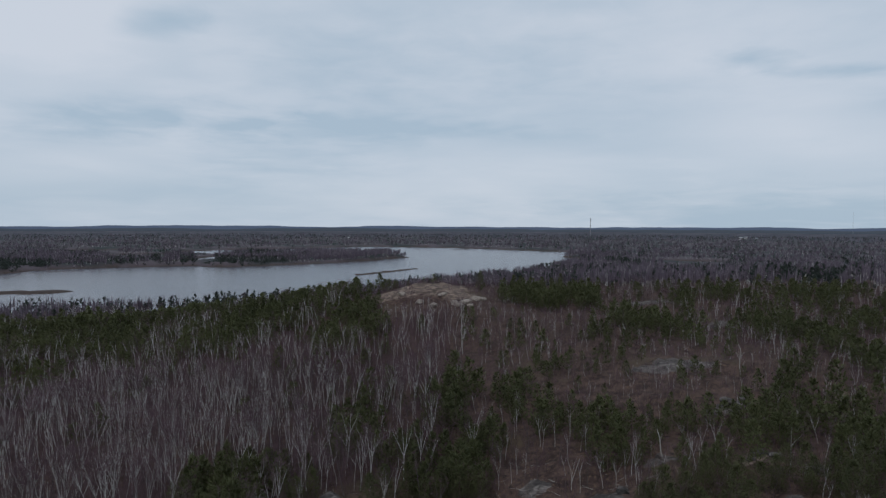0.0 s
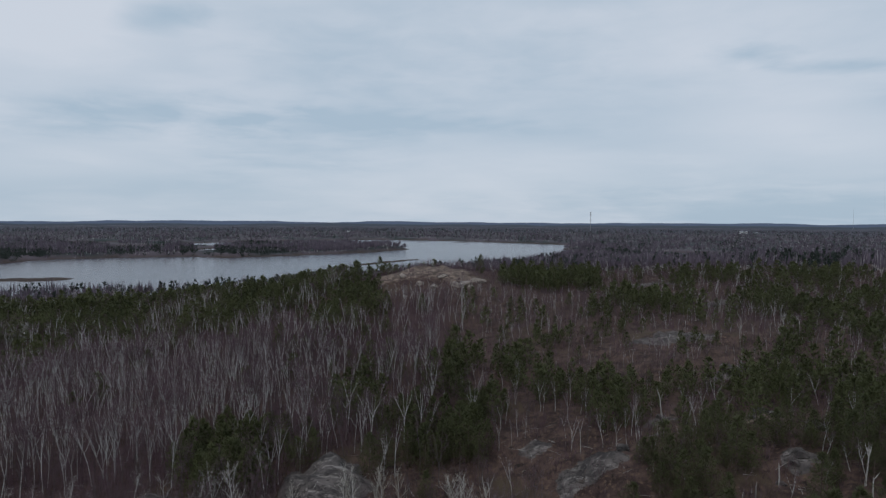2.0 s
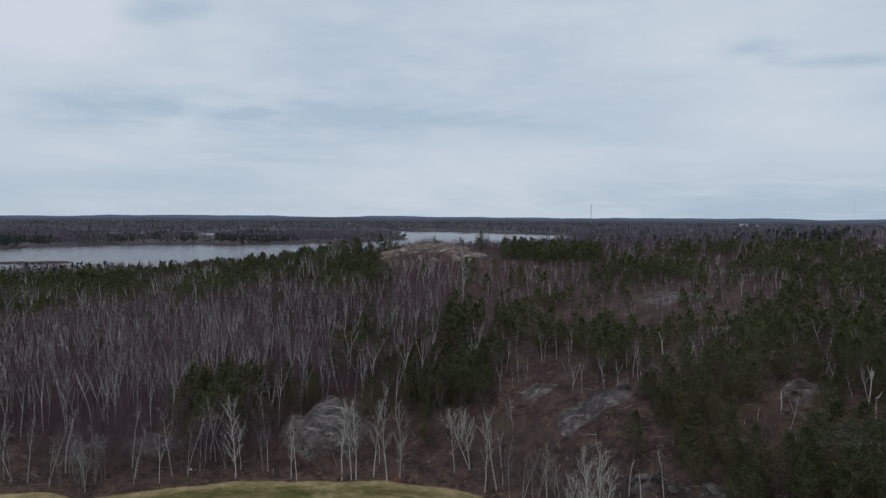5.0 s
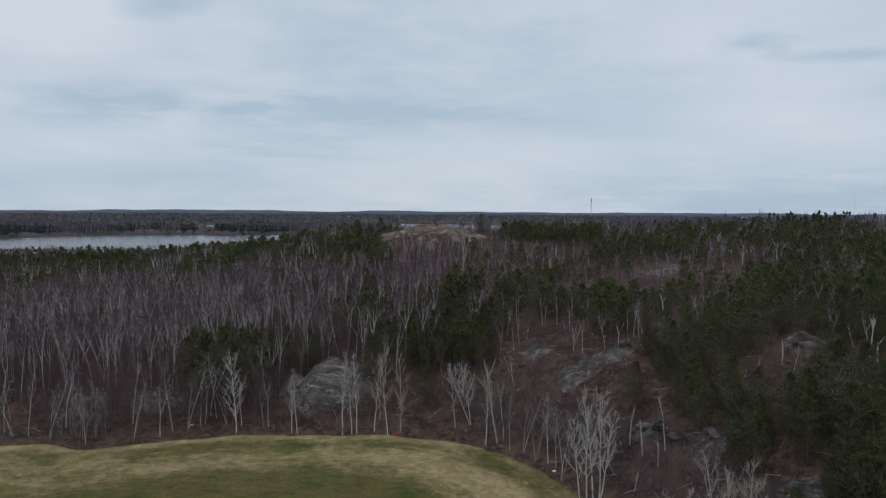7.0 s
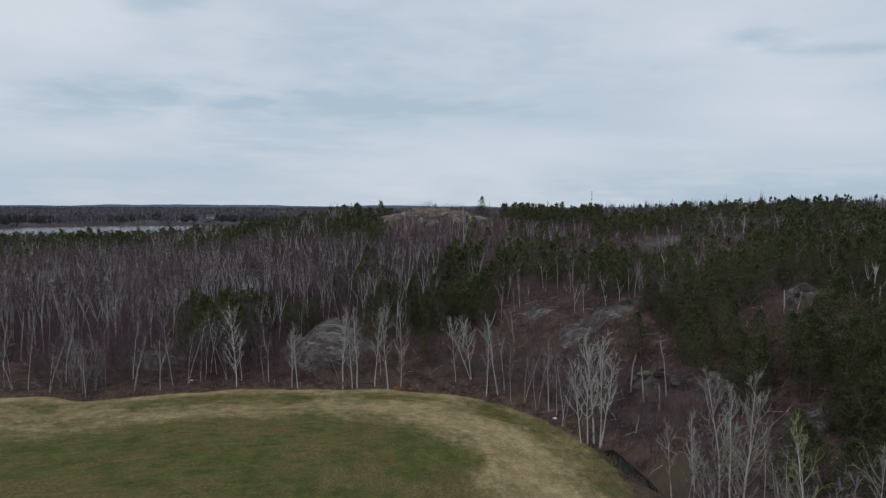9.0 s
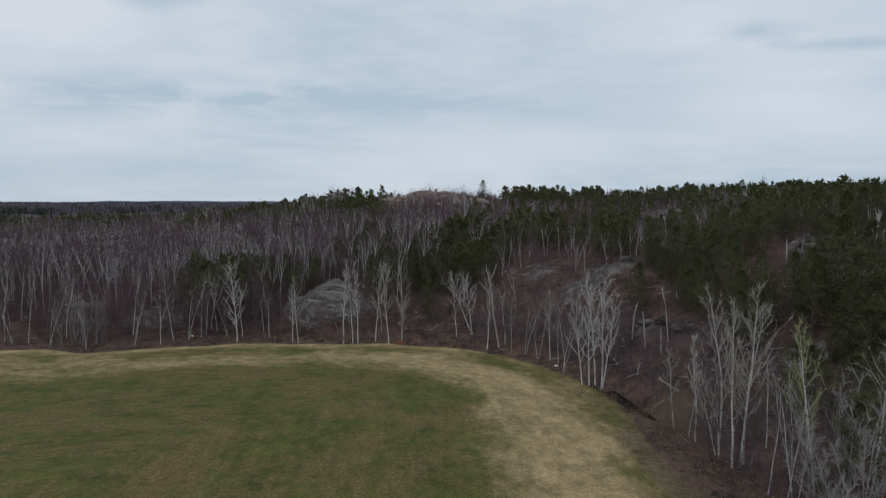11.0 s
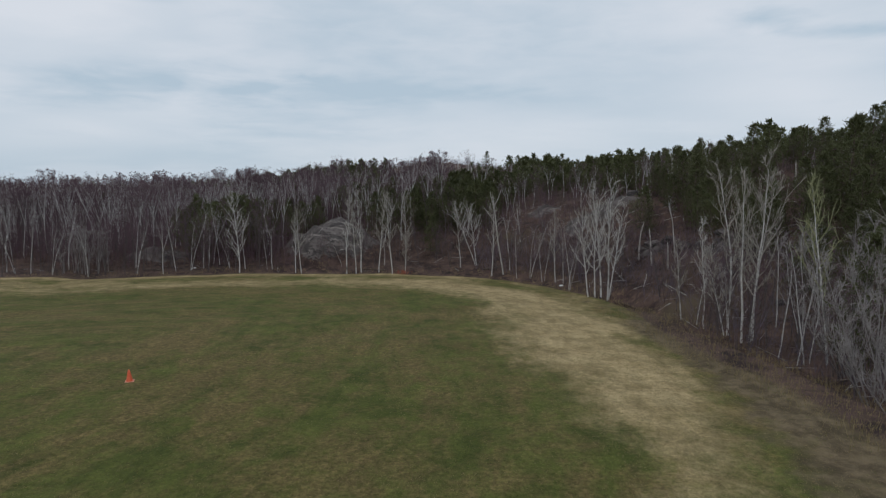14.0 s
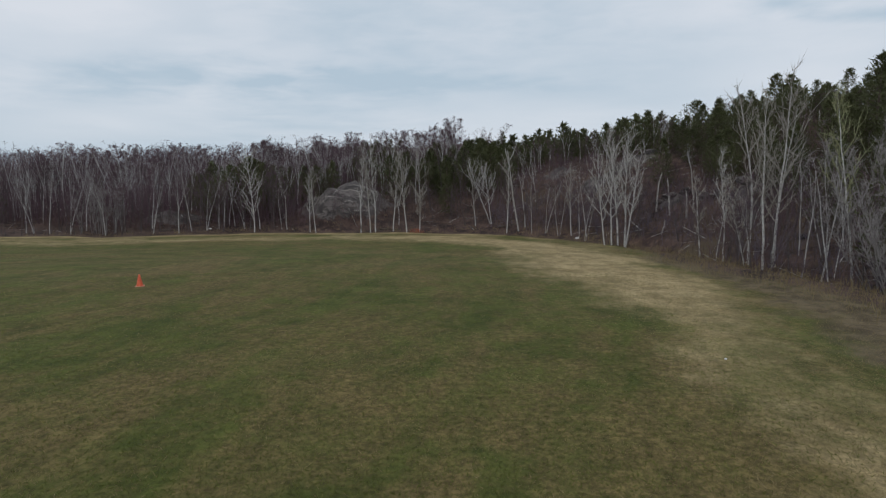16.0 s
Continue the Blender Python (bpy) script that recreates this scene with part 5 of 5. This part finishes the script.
# ---- things on and round the field ----
def height(x, y):
    return float(ground_z(np.array([x]), np.array([y]))[0])


def part(name, bm, mat, parent, label=""):
    me = bpy.data.meshes.new(name)
    bm.to_mesh(me)
    bm.free()
    me.materials.append(mat)
    ob = new(name, me)
    ob.parent = parent
    return tagged(ob, label) if label else ob


def lathe(profile, sides, smooth=True):
    """A turned form from (radius, height) pairs."""
    bm = bmesh.new()
    rings = [[bm.verts.new((r * math.cos(k * 2 * math.pi / sides), r * math.sin(k * 2 * math.pi / sides), z)) for k in range(sides)] for r, z in profile]
    for a, b in zip(rings, rings[1:]):
        for k in range(sides):
            bm.faces.new((a[k], a[(k + 1) % sides], b[(k + 1) % sides], b[k])).smooth = smooth
    bm.faces.new(rings[0][::-1])
    bm.faces.new(rings[-1])
    return bm


def box(x0, x1, y0, y1, z0, z1, bevel=0.0):
    bm = bmesh.new()
    bmesh.ops.create_cube(bm, size=1.0)
    for v in bm.verts:
        v.co = (x0 + (v.co.x + 0.5) * (x1 - x0), y0 + (v.co.y + 0.5) * (y1 - y0), z0 + (v.co.z + 0.5) * (z1 - z0))
    if bevel:
        bmesh.ops.bevel(bm, geom=bm.edges[:], offset=bevel, segments=2, affect="EDGES")
    return bm


M_ORANGE = speckled("faded_orange_plastic", (0.62, 0.10, 0.045), (0.80, 0.17, 0.08), 9.0, 0.45, bump=0.003).mat
M_PALEORANGE = speckled("worn_pale_orange_rubber", (0.55, 0.22, 0.14), (0.72, 0.36, 0.26), 9.0, 0.7, bump=0.003).mat
M_WHITE = speckled("weathered_white_paint", (0.62, 0.62, 0.60), (0.82, 0.81, 0.79), 4.0, 0.6).mat
M_STEEL = speckled("galvanised_steel", (0.20, 0.20, 0.21), (0.36, 0.36, 0.37), 3.0, 0.5).mat
M_RED = speckled("tower_red_paint", (0.30, 0.06, 0.05), (0.42, 0.09, 0.07), 3.0, 0.6).mat
M_ROOF = speckled("grey_metal_roof", (0.22, 0.23, 0.25), (0.34, 0.35, 0.37), 2.0, 0.5).mat
M_WINDOW = speckled("dark_window_glass", (0.02, 0.025, 0.03), (0.04, 0.05, 0.06), 2.0, 0.1).mat
M_DEADWOOD = bark("bleached_dead_wood", (0.22, 0.20, 0.185), (0.50, 0.475, 0.44), (0.17, 0.15, 0.135))
M_LOG = bark("rotting_log_bark", (0.05, 0.04, 0.035), (0.15, 0.12, 0.10), (0.04, 0.034, 0.03))
M_REDSTEM = speckled("rust_red_leaves", (0.24, 0.065, 0.035), (0.42, 0.13, 0.07), 5.0, 0.85, islands=0.5).mat

# traffic cone
cone = tagged(new("traffic_cone"), "faded orange plastic traffic cone standing on the grass", "traffic cone")
cx, cy = -16.45, 30.3
cone.matrix_basis = pose(cx, cy, height(cx, cy) - 0.02, 1.5, -1, 20)
bm = box(-0.215, 0.215, -0.215, 0.215, 0.0, 0.05, 0.015)
part("base", bm, M_PALEORANGE, cone, "worn pale orange rubber base")
part("cone_body", lathe([(0.165, 0.045), (0.155, 0.07), (0.138, 0.15), (0.102, 0.32), (0.064, 0.50), (0.036, 0.61), (0.030, 0.625), (0.020, 0.625), (0.018, 0.57)], 24), M_ORANGE, cone)


# dead standing trunks
def snag(seed, h, fork):
    rng, s = np.random.RandomState(seed), Shape()
    trunk = bend((0, 0, -0.3), (rng.normal() * 0.08, rng.normal() * 0.08, 1), h + 0.3, 7, 0.05, 0.04, rng)
    s.tube("trunk", trunk, np.linspace(0.11, 0.055, len(trunk)), 7)
    for k in range(fork):
        a = rng.uniform(0, 6.28) if fork > 2 else k * 3.0 + rng.rand()
        arm = bend(on_path(trunk, 0.55 + 0.35 * rng.rand()), (np.cos(a), np.sin(a), 1.4), h * rng.uniform(0.22, 0.4), 3, 0.5, 0.14, rng)
        s.tube("limbs", arm, np.linspace(0.055, 0.018, len(arm)), 5)
    return s


snag_mats = (M_DEADWOOD, M_DEADWOOD, M_DEADWOOD)
for k, (x, y, h, fork) in enumerate(((7.2, 80.6, 11.0, 3), (-10.6, 100, 6.5, 3), (22.6, 73, 4.6, 0), (23.3, 70.3, 4.4, 0), (24.2, 67.5, 3.2, 0), (51.5, 73.5, 5.0, 5), (69, 141, 7.0, 6), (36.6, 101, 4.2, 2),
                                     (27.5, 58, 3.4, 0), (49.3, 69.0, 3.6, 1), (43, 77, 3.2, 0), (39.5, 76, 2.8, 0), (-24.5, 150, 9.0, 4))):
    ob = thing_from("dead_tree", snag(300 + k, h, fork), snag_mats, "bleached dead trunk with broken top" if fork == 0 else "bleached dead tree with broken forked limbs", "dead tree", "dead trees")
    ob.matrix_basis = pose(x, y, height(x, y), 0, 0, 37 * k)


# fallen logs and poles at the foot of the slope
def log(seed, length, r):
    rng, s = np.random.RandomState(seed), Shape()
    path = bend((0, 0, 0), (1, 0, 0), length, 6, 0.0, 0.03, rng)
    s.tube("trunk", path, np.linspace(r, r * 0.55, len(path)), 7)
    for k in range(3):
        a = rng.uniform(-0.6, 0.6)
        stub = bend(on_path(path, rng.uniform(0.35, 0.9)), (0.5, np.sin(a), 0.9), rng.uniform(0.3, 0.9), 2, 0.2, 0.1, rng)
        s.tube("trunk", stub, np.linspace(r * 0.35, 0.01, len(stub)), 5)
    return s


for k, (x, y, turn, tilt, length, pale) in enumerate(((-12.6, 85.6, 15, 3, 4.5, 0), (-9.0, 85.9, 170, -2, 3.4, 0), (-5.6, 86.2, 20, 4, 3.0, 0), (20.6, 64.6, 62, -30, 2.8, 1), (22.8, 58.5, 150, -24, 2.4, 1),
                                                       (22.5, 54.5, 40, -12, 3.8, 0), (4.6, 83.4, -30, -14, 3.6, 0), (24.5, 51.0, 120, -10, 4.0, 0), (-47.5, 83.6, 5, 0, 5.0, 0), (19.6, 68.6, 100, -20, 3.2, 1),
                                                       (23.5, 48.5, 60, -16, 3.5, 1), (-40.5, 85.0, 160, -2, 3.6, 0), (26.5, 60.5, 20, -14, 3.2, 1), (27.8, 66, 80, -12, 3.0, 0))):
    v, f = log(330 + k, length, 0.055 if pale else 0.10).group("trunk")
    ob = new("fallen_log", mesh_of("fallen_log", v, f, [M_DEADWOOD if pale else M_LOG], smooth=True))
    ob.matrix_basis = pose(x, y, height(x, y) + 0.08, 0, tilt, turn)
    tagged(ob, "bleached fallen pole leaning over the brush" if pale else "dark rotting log lying at the wood's edge", "log", "fallen logs")


# boulders
def boulder(seed, sx, sy, sz):
    rng = np.random.RandomState(seed)
    bm = bmesh.new()
    bmesh.ops.create_icosphere(bm, subdivisions=3, radius=1.0)
    cuts = [(rng.normal(size=3), rng.uniform(0.55, 0.9)) for _ in range(9)]
    for v in bm.verts:
        p = np.array(v.co)
        for n, d in cuts:
            n = n / np.linalg.norm(n)
            over = p @ n - d
            if over > 0:
                p = p - n * over * 0.85
        p = p * (1 + 0.05 * noise.noise(Vector(p * 3.0 + seed)))
        v.co = (p[0] * sx, p[1] * sy, p[2] * sz)
    for f in bm.faces:
        f.smooth = False
    me = bpy.data.meshes.new("boulder")
    bm.to_mesh(me)
    bm.free()
    me.materials.append(M_ROCK)
    return me


rng = np.random.RandomState(77)
rocks = [boulder(400 + k, 1.0, rng.uniform(0.6, 0.95), rng.uniform(0.45, 0.7)) for k in range(8)]
pale_rocks = [boulder(420 + k, 1.2, 0.8, 0.55) for k in range(4)]
for me in pale_rocks:
    me.materials[0] = M_PALEROCK
spots = [(14.0, 266.0, 3.0), (17.5, 269.0, 2.2), (0.0, 268.0, 2.0), (-18.0, 272.0, 1.8), (24.6, 74.2, 1.2), (25.8, 72.8, 0.9), (27.4, 71.0, 1.1), (28.6, 69.8, 0.7), (23.6, 75.4, 0.8), (30.2, 67.4, 1.2), (26.6, 74.0, 0.6), (31.6, 66.0, 0.8), (33.2, 55.2, 1.3), (34.6, 54.0, 0.9), (32.0, 56.4, 0.7)]
spots += [(47.0, 69.4, 1.6), (49.2, 67.8, 1.9), (45.0, 68.6, 1.1), (50.6, 69.6, 1.0), (48.2, 81.4, 1.5), (46.6, 80.2, 0.9), (50.4, 96.4, 1.6), (52.2, 95.0, 1.2), (48.6, 95.4, 0.9), (56.2, 90.8, 1.2), (57.4, 122.6, 2.0),
         (60.6, 122.8, 1.8), (28.0, 93.8, 1.3), (20.6, 90.8, 1.0), (6.0, 255.0, 3.2), (9.4, 257.0, 2.6),
         (-4.0, 256.5, 2.6), (-10.0, 262.0, 2.4), (11.5, 254.0, 2.2), (29.6, 63.0, 0.7), (28.0, 60.5, 0.6), (36.5, 101.8, 1.2), (27.0, 49.5, 0.6), (40.0, 74.6, 0.8), (43.8, 78.0, 0.9)]
for k, (x, y, size) in enumerate(spots):
    ob = new("boulder", pale_rocks[k % 4] if y > 200 else rocks[k % 8])
    ob.matrix_basis = pose(x, y, height(x, y) + 0.05 * size, rng.uniform(-10, 10), rng.uniform(-10, 10), rng.uniform(0, 360)) @ Matrix.Scale(size, 4)
    tagged(ob, "pale weathered boulder on the bald hilltop" if y > 200 else "weathered grey boulder half sunk in dead leaves", "rock", "boulders on the slope")

# ditch water beside the field
bm = bmesh.new()
rows = [[bm.verts.new((x - 1.0, y - 0.4, -0.2)), bm.verts.new((x + 1.0, y + 0.4, -0.2))] for x, y in DITCH]
for a, b in zip(rows, rows[1:]):
    bm.faces.new((a[0], a[1], b[1], b[0]))
me = bpy.data.meshes.new("ditch_water")
bm.to_mesh(me)
bm.free()
me.materials.append(M_DITCH)
tagged(new("ditch_water", me), "dark still water in a ditch beside the field", "water", kind="structure")

# scraps of litter
for k, (x, y, size) in enumerate(((13.3, 72.2, 0.26), (7.2, 16.4, 0.045), (-36.5, 87.0, 0.22))):
    bm = bmesh.new()
    bmesh.ops.create_icosphere(bm, subdivisions=2, radius=1.0)
    for v in bm.verts:
        q = 1 + 0.35 * noise.noise(v.co * 2.1 + Vector((k, 0, 0)))
        v.co = (v.co.x * size * q, v.co.y * size * 0.8 * q, max(v.co.z * size * 0.6 * q, -0.02))
    me = bpy.data.meshes.new("litter_scrap")
    bm.to_mesh(me)
    bm.free()
    me.materials.append(M_WHITE)
    ob = new("litter_scrap", me)
    ob.matrix_basis = pose(x, y, height(x, y) + 0.02, 0, 0, 40 * k)
    tagged(ob, "crumpled white scrap of litter on the ground", "litter", "scraps of litter")

# a rust-red low shrub under the poplars
v, f = brush_clump(360, 0.55, 46, 0.05).group("twigs")
ob = new("red_shrub", mesh_of("red_shrub", v * np.array((1.4, 0.7, 1.0)), f, [M_REDSTEM]))
ob.matrix_basis = pose(-6.4, 84.4, height(-6.4, 84.4))
tagged(ob, "low rust-red shrub at the foot of a poplar", "shrub")


# ---- far things ----
def lattice_tower(x, y, h, half, bays):
    """A three-legged lattice mast with antennas near its top."""
    top = tagged(new("radio_tower"), "slim steel lattice radio tower with antennas, far behind the woods", "radio tower")
    top.matrix_basis = pose(x, y, height(x, y) - 1)

    def bar(bm, a, b, r):
        a, b = Vector(a), Vector(b)
        m = Matrix.Translation((a + b) / 2) @ (b - a).to_track_quat("Z", "Y").to_matrix().to_4x4()
        bmesh.ops.create_cone(bm, cap_ends=True, segments=5, radius1=r, radius2=r, depth=(b - a).length, matrix=m)

    legs = [(half * math.cos(a), half * math.sin(a)) for a in (0.3, 0.3 + 2.094, 0.3 + 4.189)]
    for lx, ly in legs:
        bm = bmesh.new()
        bar(bm, (lx, ly, 0), (lx * 0.6, ly * 0.6, h), 0.22)
        part("leg", bm, M_STEEL, top)
    for k in range(bays):
        z0, z1 = h * k / bays, h * (k + 1) / bays
        bm = bmesh.new()
        for i in range(3):
            s0, s1 = 1 - 0.4 * k / bays, 1 - 0.4 * (k + 1) / bays
            (ax, ay), (bx, by) = legs[i], legs[(i + 1) % 3]
            bar(bm, (ax * s0, ay * s0, z0), (bx * s1, by * s1, z1), 0.13)
            bar(bm, (ax * s1, ay * s1, z1), (bx * s1, by * s1, z1), 0.13)
        part("brace", bm, M_RED if k % 4 < 1 else M_STEEL, top)
    for f in (0.97, 0.86, 0.62):
        bm = bmesh.new()
        for i in range(3):
            lx, ly = legs[i]
            bmesh.ops.create_cube(bm, size=1.0, matrix=Matrix.Translation((lx * 1.7, ly * 1.7, h * f)) @ Matrix.Diagonal((1.0, 1.0, 3.2, 1)))
            bar(bm, (0, 0, h * f), (lx * 1.7, ly * 1.7, h * f), 0.12)
        part("antenna", bm, M_STEEL, top)
    return top


TOWER_Y = 2600
lattice_tower(TOWER_Y * 0.2395, TOWER_Y, 84, 1.6, 16)
mast_y = 4300
mast = tagged(new("radio_mast"), "very thin far radio mast on the horizon", "radio tower")
mast.matrix_basis = pose(mast_y * 0.666, mast_y, height(mast_y * 0.666, mast_y) - 2)
part("pole", lathe([(0.6, 0), (0.5, 60), (0.4, 150)], 6), M_STEEL, mast)


def shed(x, y, w, d, h, turn, mat):
    top = tagged(new("farm_building"), "far pale metal-clad building in a clearing", "building", "far buildings")
    top.matrix_basis = pose(x, y, height(x, y) - 0.5, 0, 0, turn)
    part("wall", box(-w / 2, w / 2, -d / 2, d / 2, 0, h, 0.05), mat, top)
    bm = bmesh.new()
    ends = [[bm.verts.new(p) for p in ((-w / 2 - 0.5, s * (d / 2 + 0.5), h), (w / 2 + 0.5, s * (d / 2 + 0.5), h))] for s in (-1, 1)]
    ridge = [bm.verts.new((-w / 2 - 0.5, 0, h + d * 0.18)), bm.verts.new((w / 2 + 0.5, 0, h + d * 0.18))]
    for a in (0, 1):
        bm.faces.new((ends[a][0], ends[a][1], ridge[1], ridge[0]))
    for k in (0, 1):
        bm.faces.new((ends[0][k], ends[1][k], ridge[k]))
    part("roof", bm, M_ROOF, top)
    for k in range(4):
        u = -w / 2 + w * (k + 0.5) / 4
        part("window", box(u - 0.8, u + 0.8, -d / 2 - 0.06, -d / 2 - 0.01, h * 0.4, h * 0.75), M_WINDOW, top)
    return top


for x, y, w, d, h, turn, mat in ((1085, 2240, 12, 10, 8, 12, M_WHITE), (1118, 2270, 8, 8, 8, -8, M_WHITE), (1140, 2240, 18, 10, 4.5, 20, M_STEEL), (-345, 2250, 10, 7, 4, 8, M_WHITE)):
    shed(x, y, w, d, h, turn, mat)

# ---- grass on the field ----
rng = np.random.RandomState(88)
n = 115000
r = 6 + 34 * rng.rand(n) ** 1.25
a = np.radians(rng.uniform(-42, 42, n))
px, py = r * np.sin(a), r * np.cos(a)
edge = inside(px, py, FIELD)
ok = edge > 0.3
px, py, r, edge = px[ok], py[ok], r[ok], edge[ok]
dry = (ripple(px, py, 16, 51) * 0.35 + ripple(px, py, 3.5, 52) * 0.35 + rng.normal(size=len(px)) * 0.45 + np.exp(-((edge - 5.5 - 3.5 * ease(py, 18, 42)) / 4.0) ** 2) * ease(px, -14, 6) * 1.3) > 0.35
for mask, mat, label in ((dry, M_DEADGRASS, "dry straw-coloured grass blades on the field"), (~dry, M_GREENGRASS, "short green grass blades on the field")):
    x, y, k = px[mask], py[mask], mask.sum()
    root = np.stack([x, y, ground_z(x, y) - 0.005], 1)
    tip = root + np.stack([rng.normal(size=k) * 0.05, rng.normal(size=k) * 0.05, rng.uniform(0.02, 0.075, k)], 1)
    s = Shape()
    s.slivers("blades", root, tip, 0.013, rng)
    v, f = s.group("blades")
    tagged(new("grass", mesh_of("grass", v, f, [mat])), label, "grass", kind="stuff")

# rank dead grass and weeds along the edge of the wood
px, py, chance, rng = scatter(46, 0.75, 20, 100, 46)
out = -inside(px, py, FIELD)
ok = (out > np.where((px > 8) & (py < 55), -3.5, -0.6)) & (out < np.where(px > 8, 3.6, 2.6)) & (chance < np.where(px > 8, 0.7, 0.42)) & (ditch_way(px, py) > 1.1)
px, py = px[ok], py[ok]
weeds = [brush_clump(170 + k, 0.35 + 0.15 * (k % 3), 9, 0.025) for k in range(5)]
forest("weeds", weeds, (("twigs", M_DEADGRASS),), px, py, ground_z(px, py), rng, 0.5, 1.2, "dead grass and weeds along the wood's edge", "weeds")

# broken branches strewn over the slope and the wood's edge
px, py, chance, rng = scatter(48, 1.6, 24, 125, 46)
out = -inside(px, py, FIELD)
ok = (out > 1.5) & (out < 34) & (chance < np.where(px > 12, 0.62, 0.35)) & (ditch_way(px, py) > 0.9)
px, py = px[ok], py[ok]
root = np.stack([px, py, ground_z(px, py) + 0.06], 1)
a, long = rng.uniform(0, 6.28, len(px)), rng.uniform(0.8, 3.2, len(px))
tx, ty = px + np.cos(a) * long, py + np.sin(a) * long
tip = np.stack([tx, ty, ground_z(tx, ty) + rng.uniform(0.05, 0.9, len(px))], 1)
half = rng.rand(len(px)) < 0.5
for mask, mat, label in ((half, M_DEADWOOD, "bleached broken branches strewn over dead leaves"), (~half, M_LOG, "dark broken branches strewn over dead leaves")):
    s = Shape()
    s.slivers("sticks", root[mask], tip[mask], 0.075, rng)
    v, f = s.group("sticks")
    tagged(new("fallen_branches", mesh_of("fallen_branches", v, f, [mat])), label, "branches", kind="stuff")
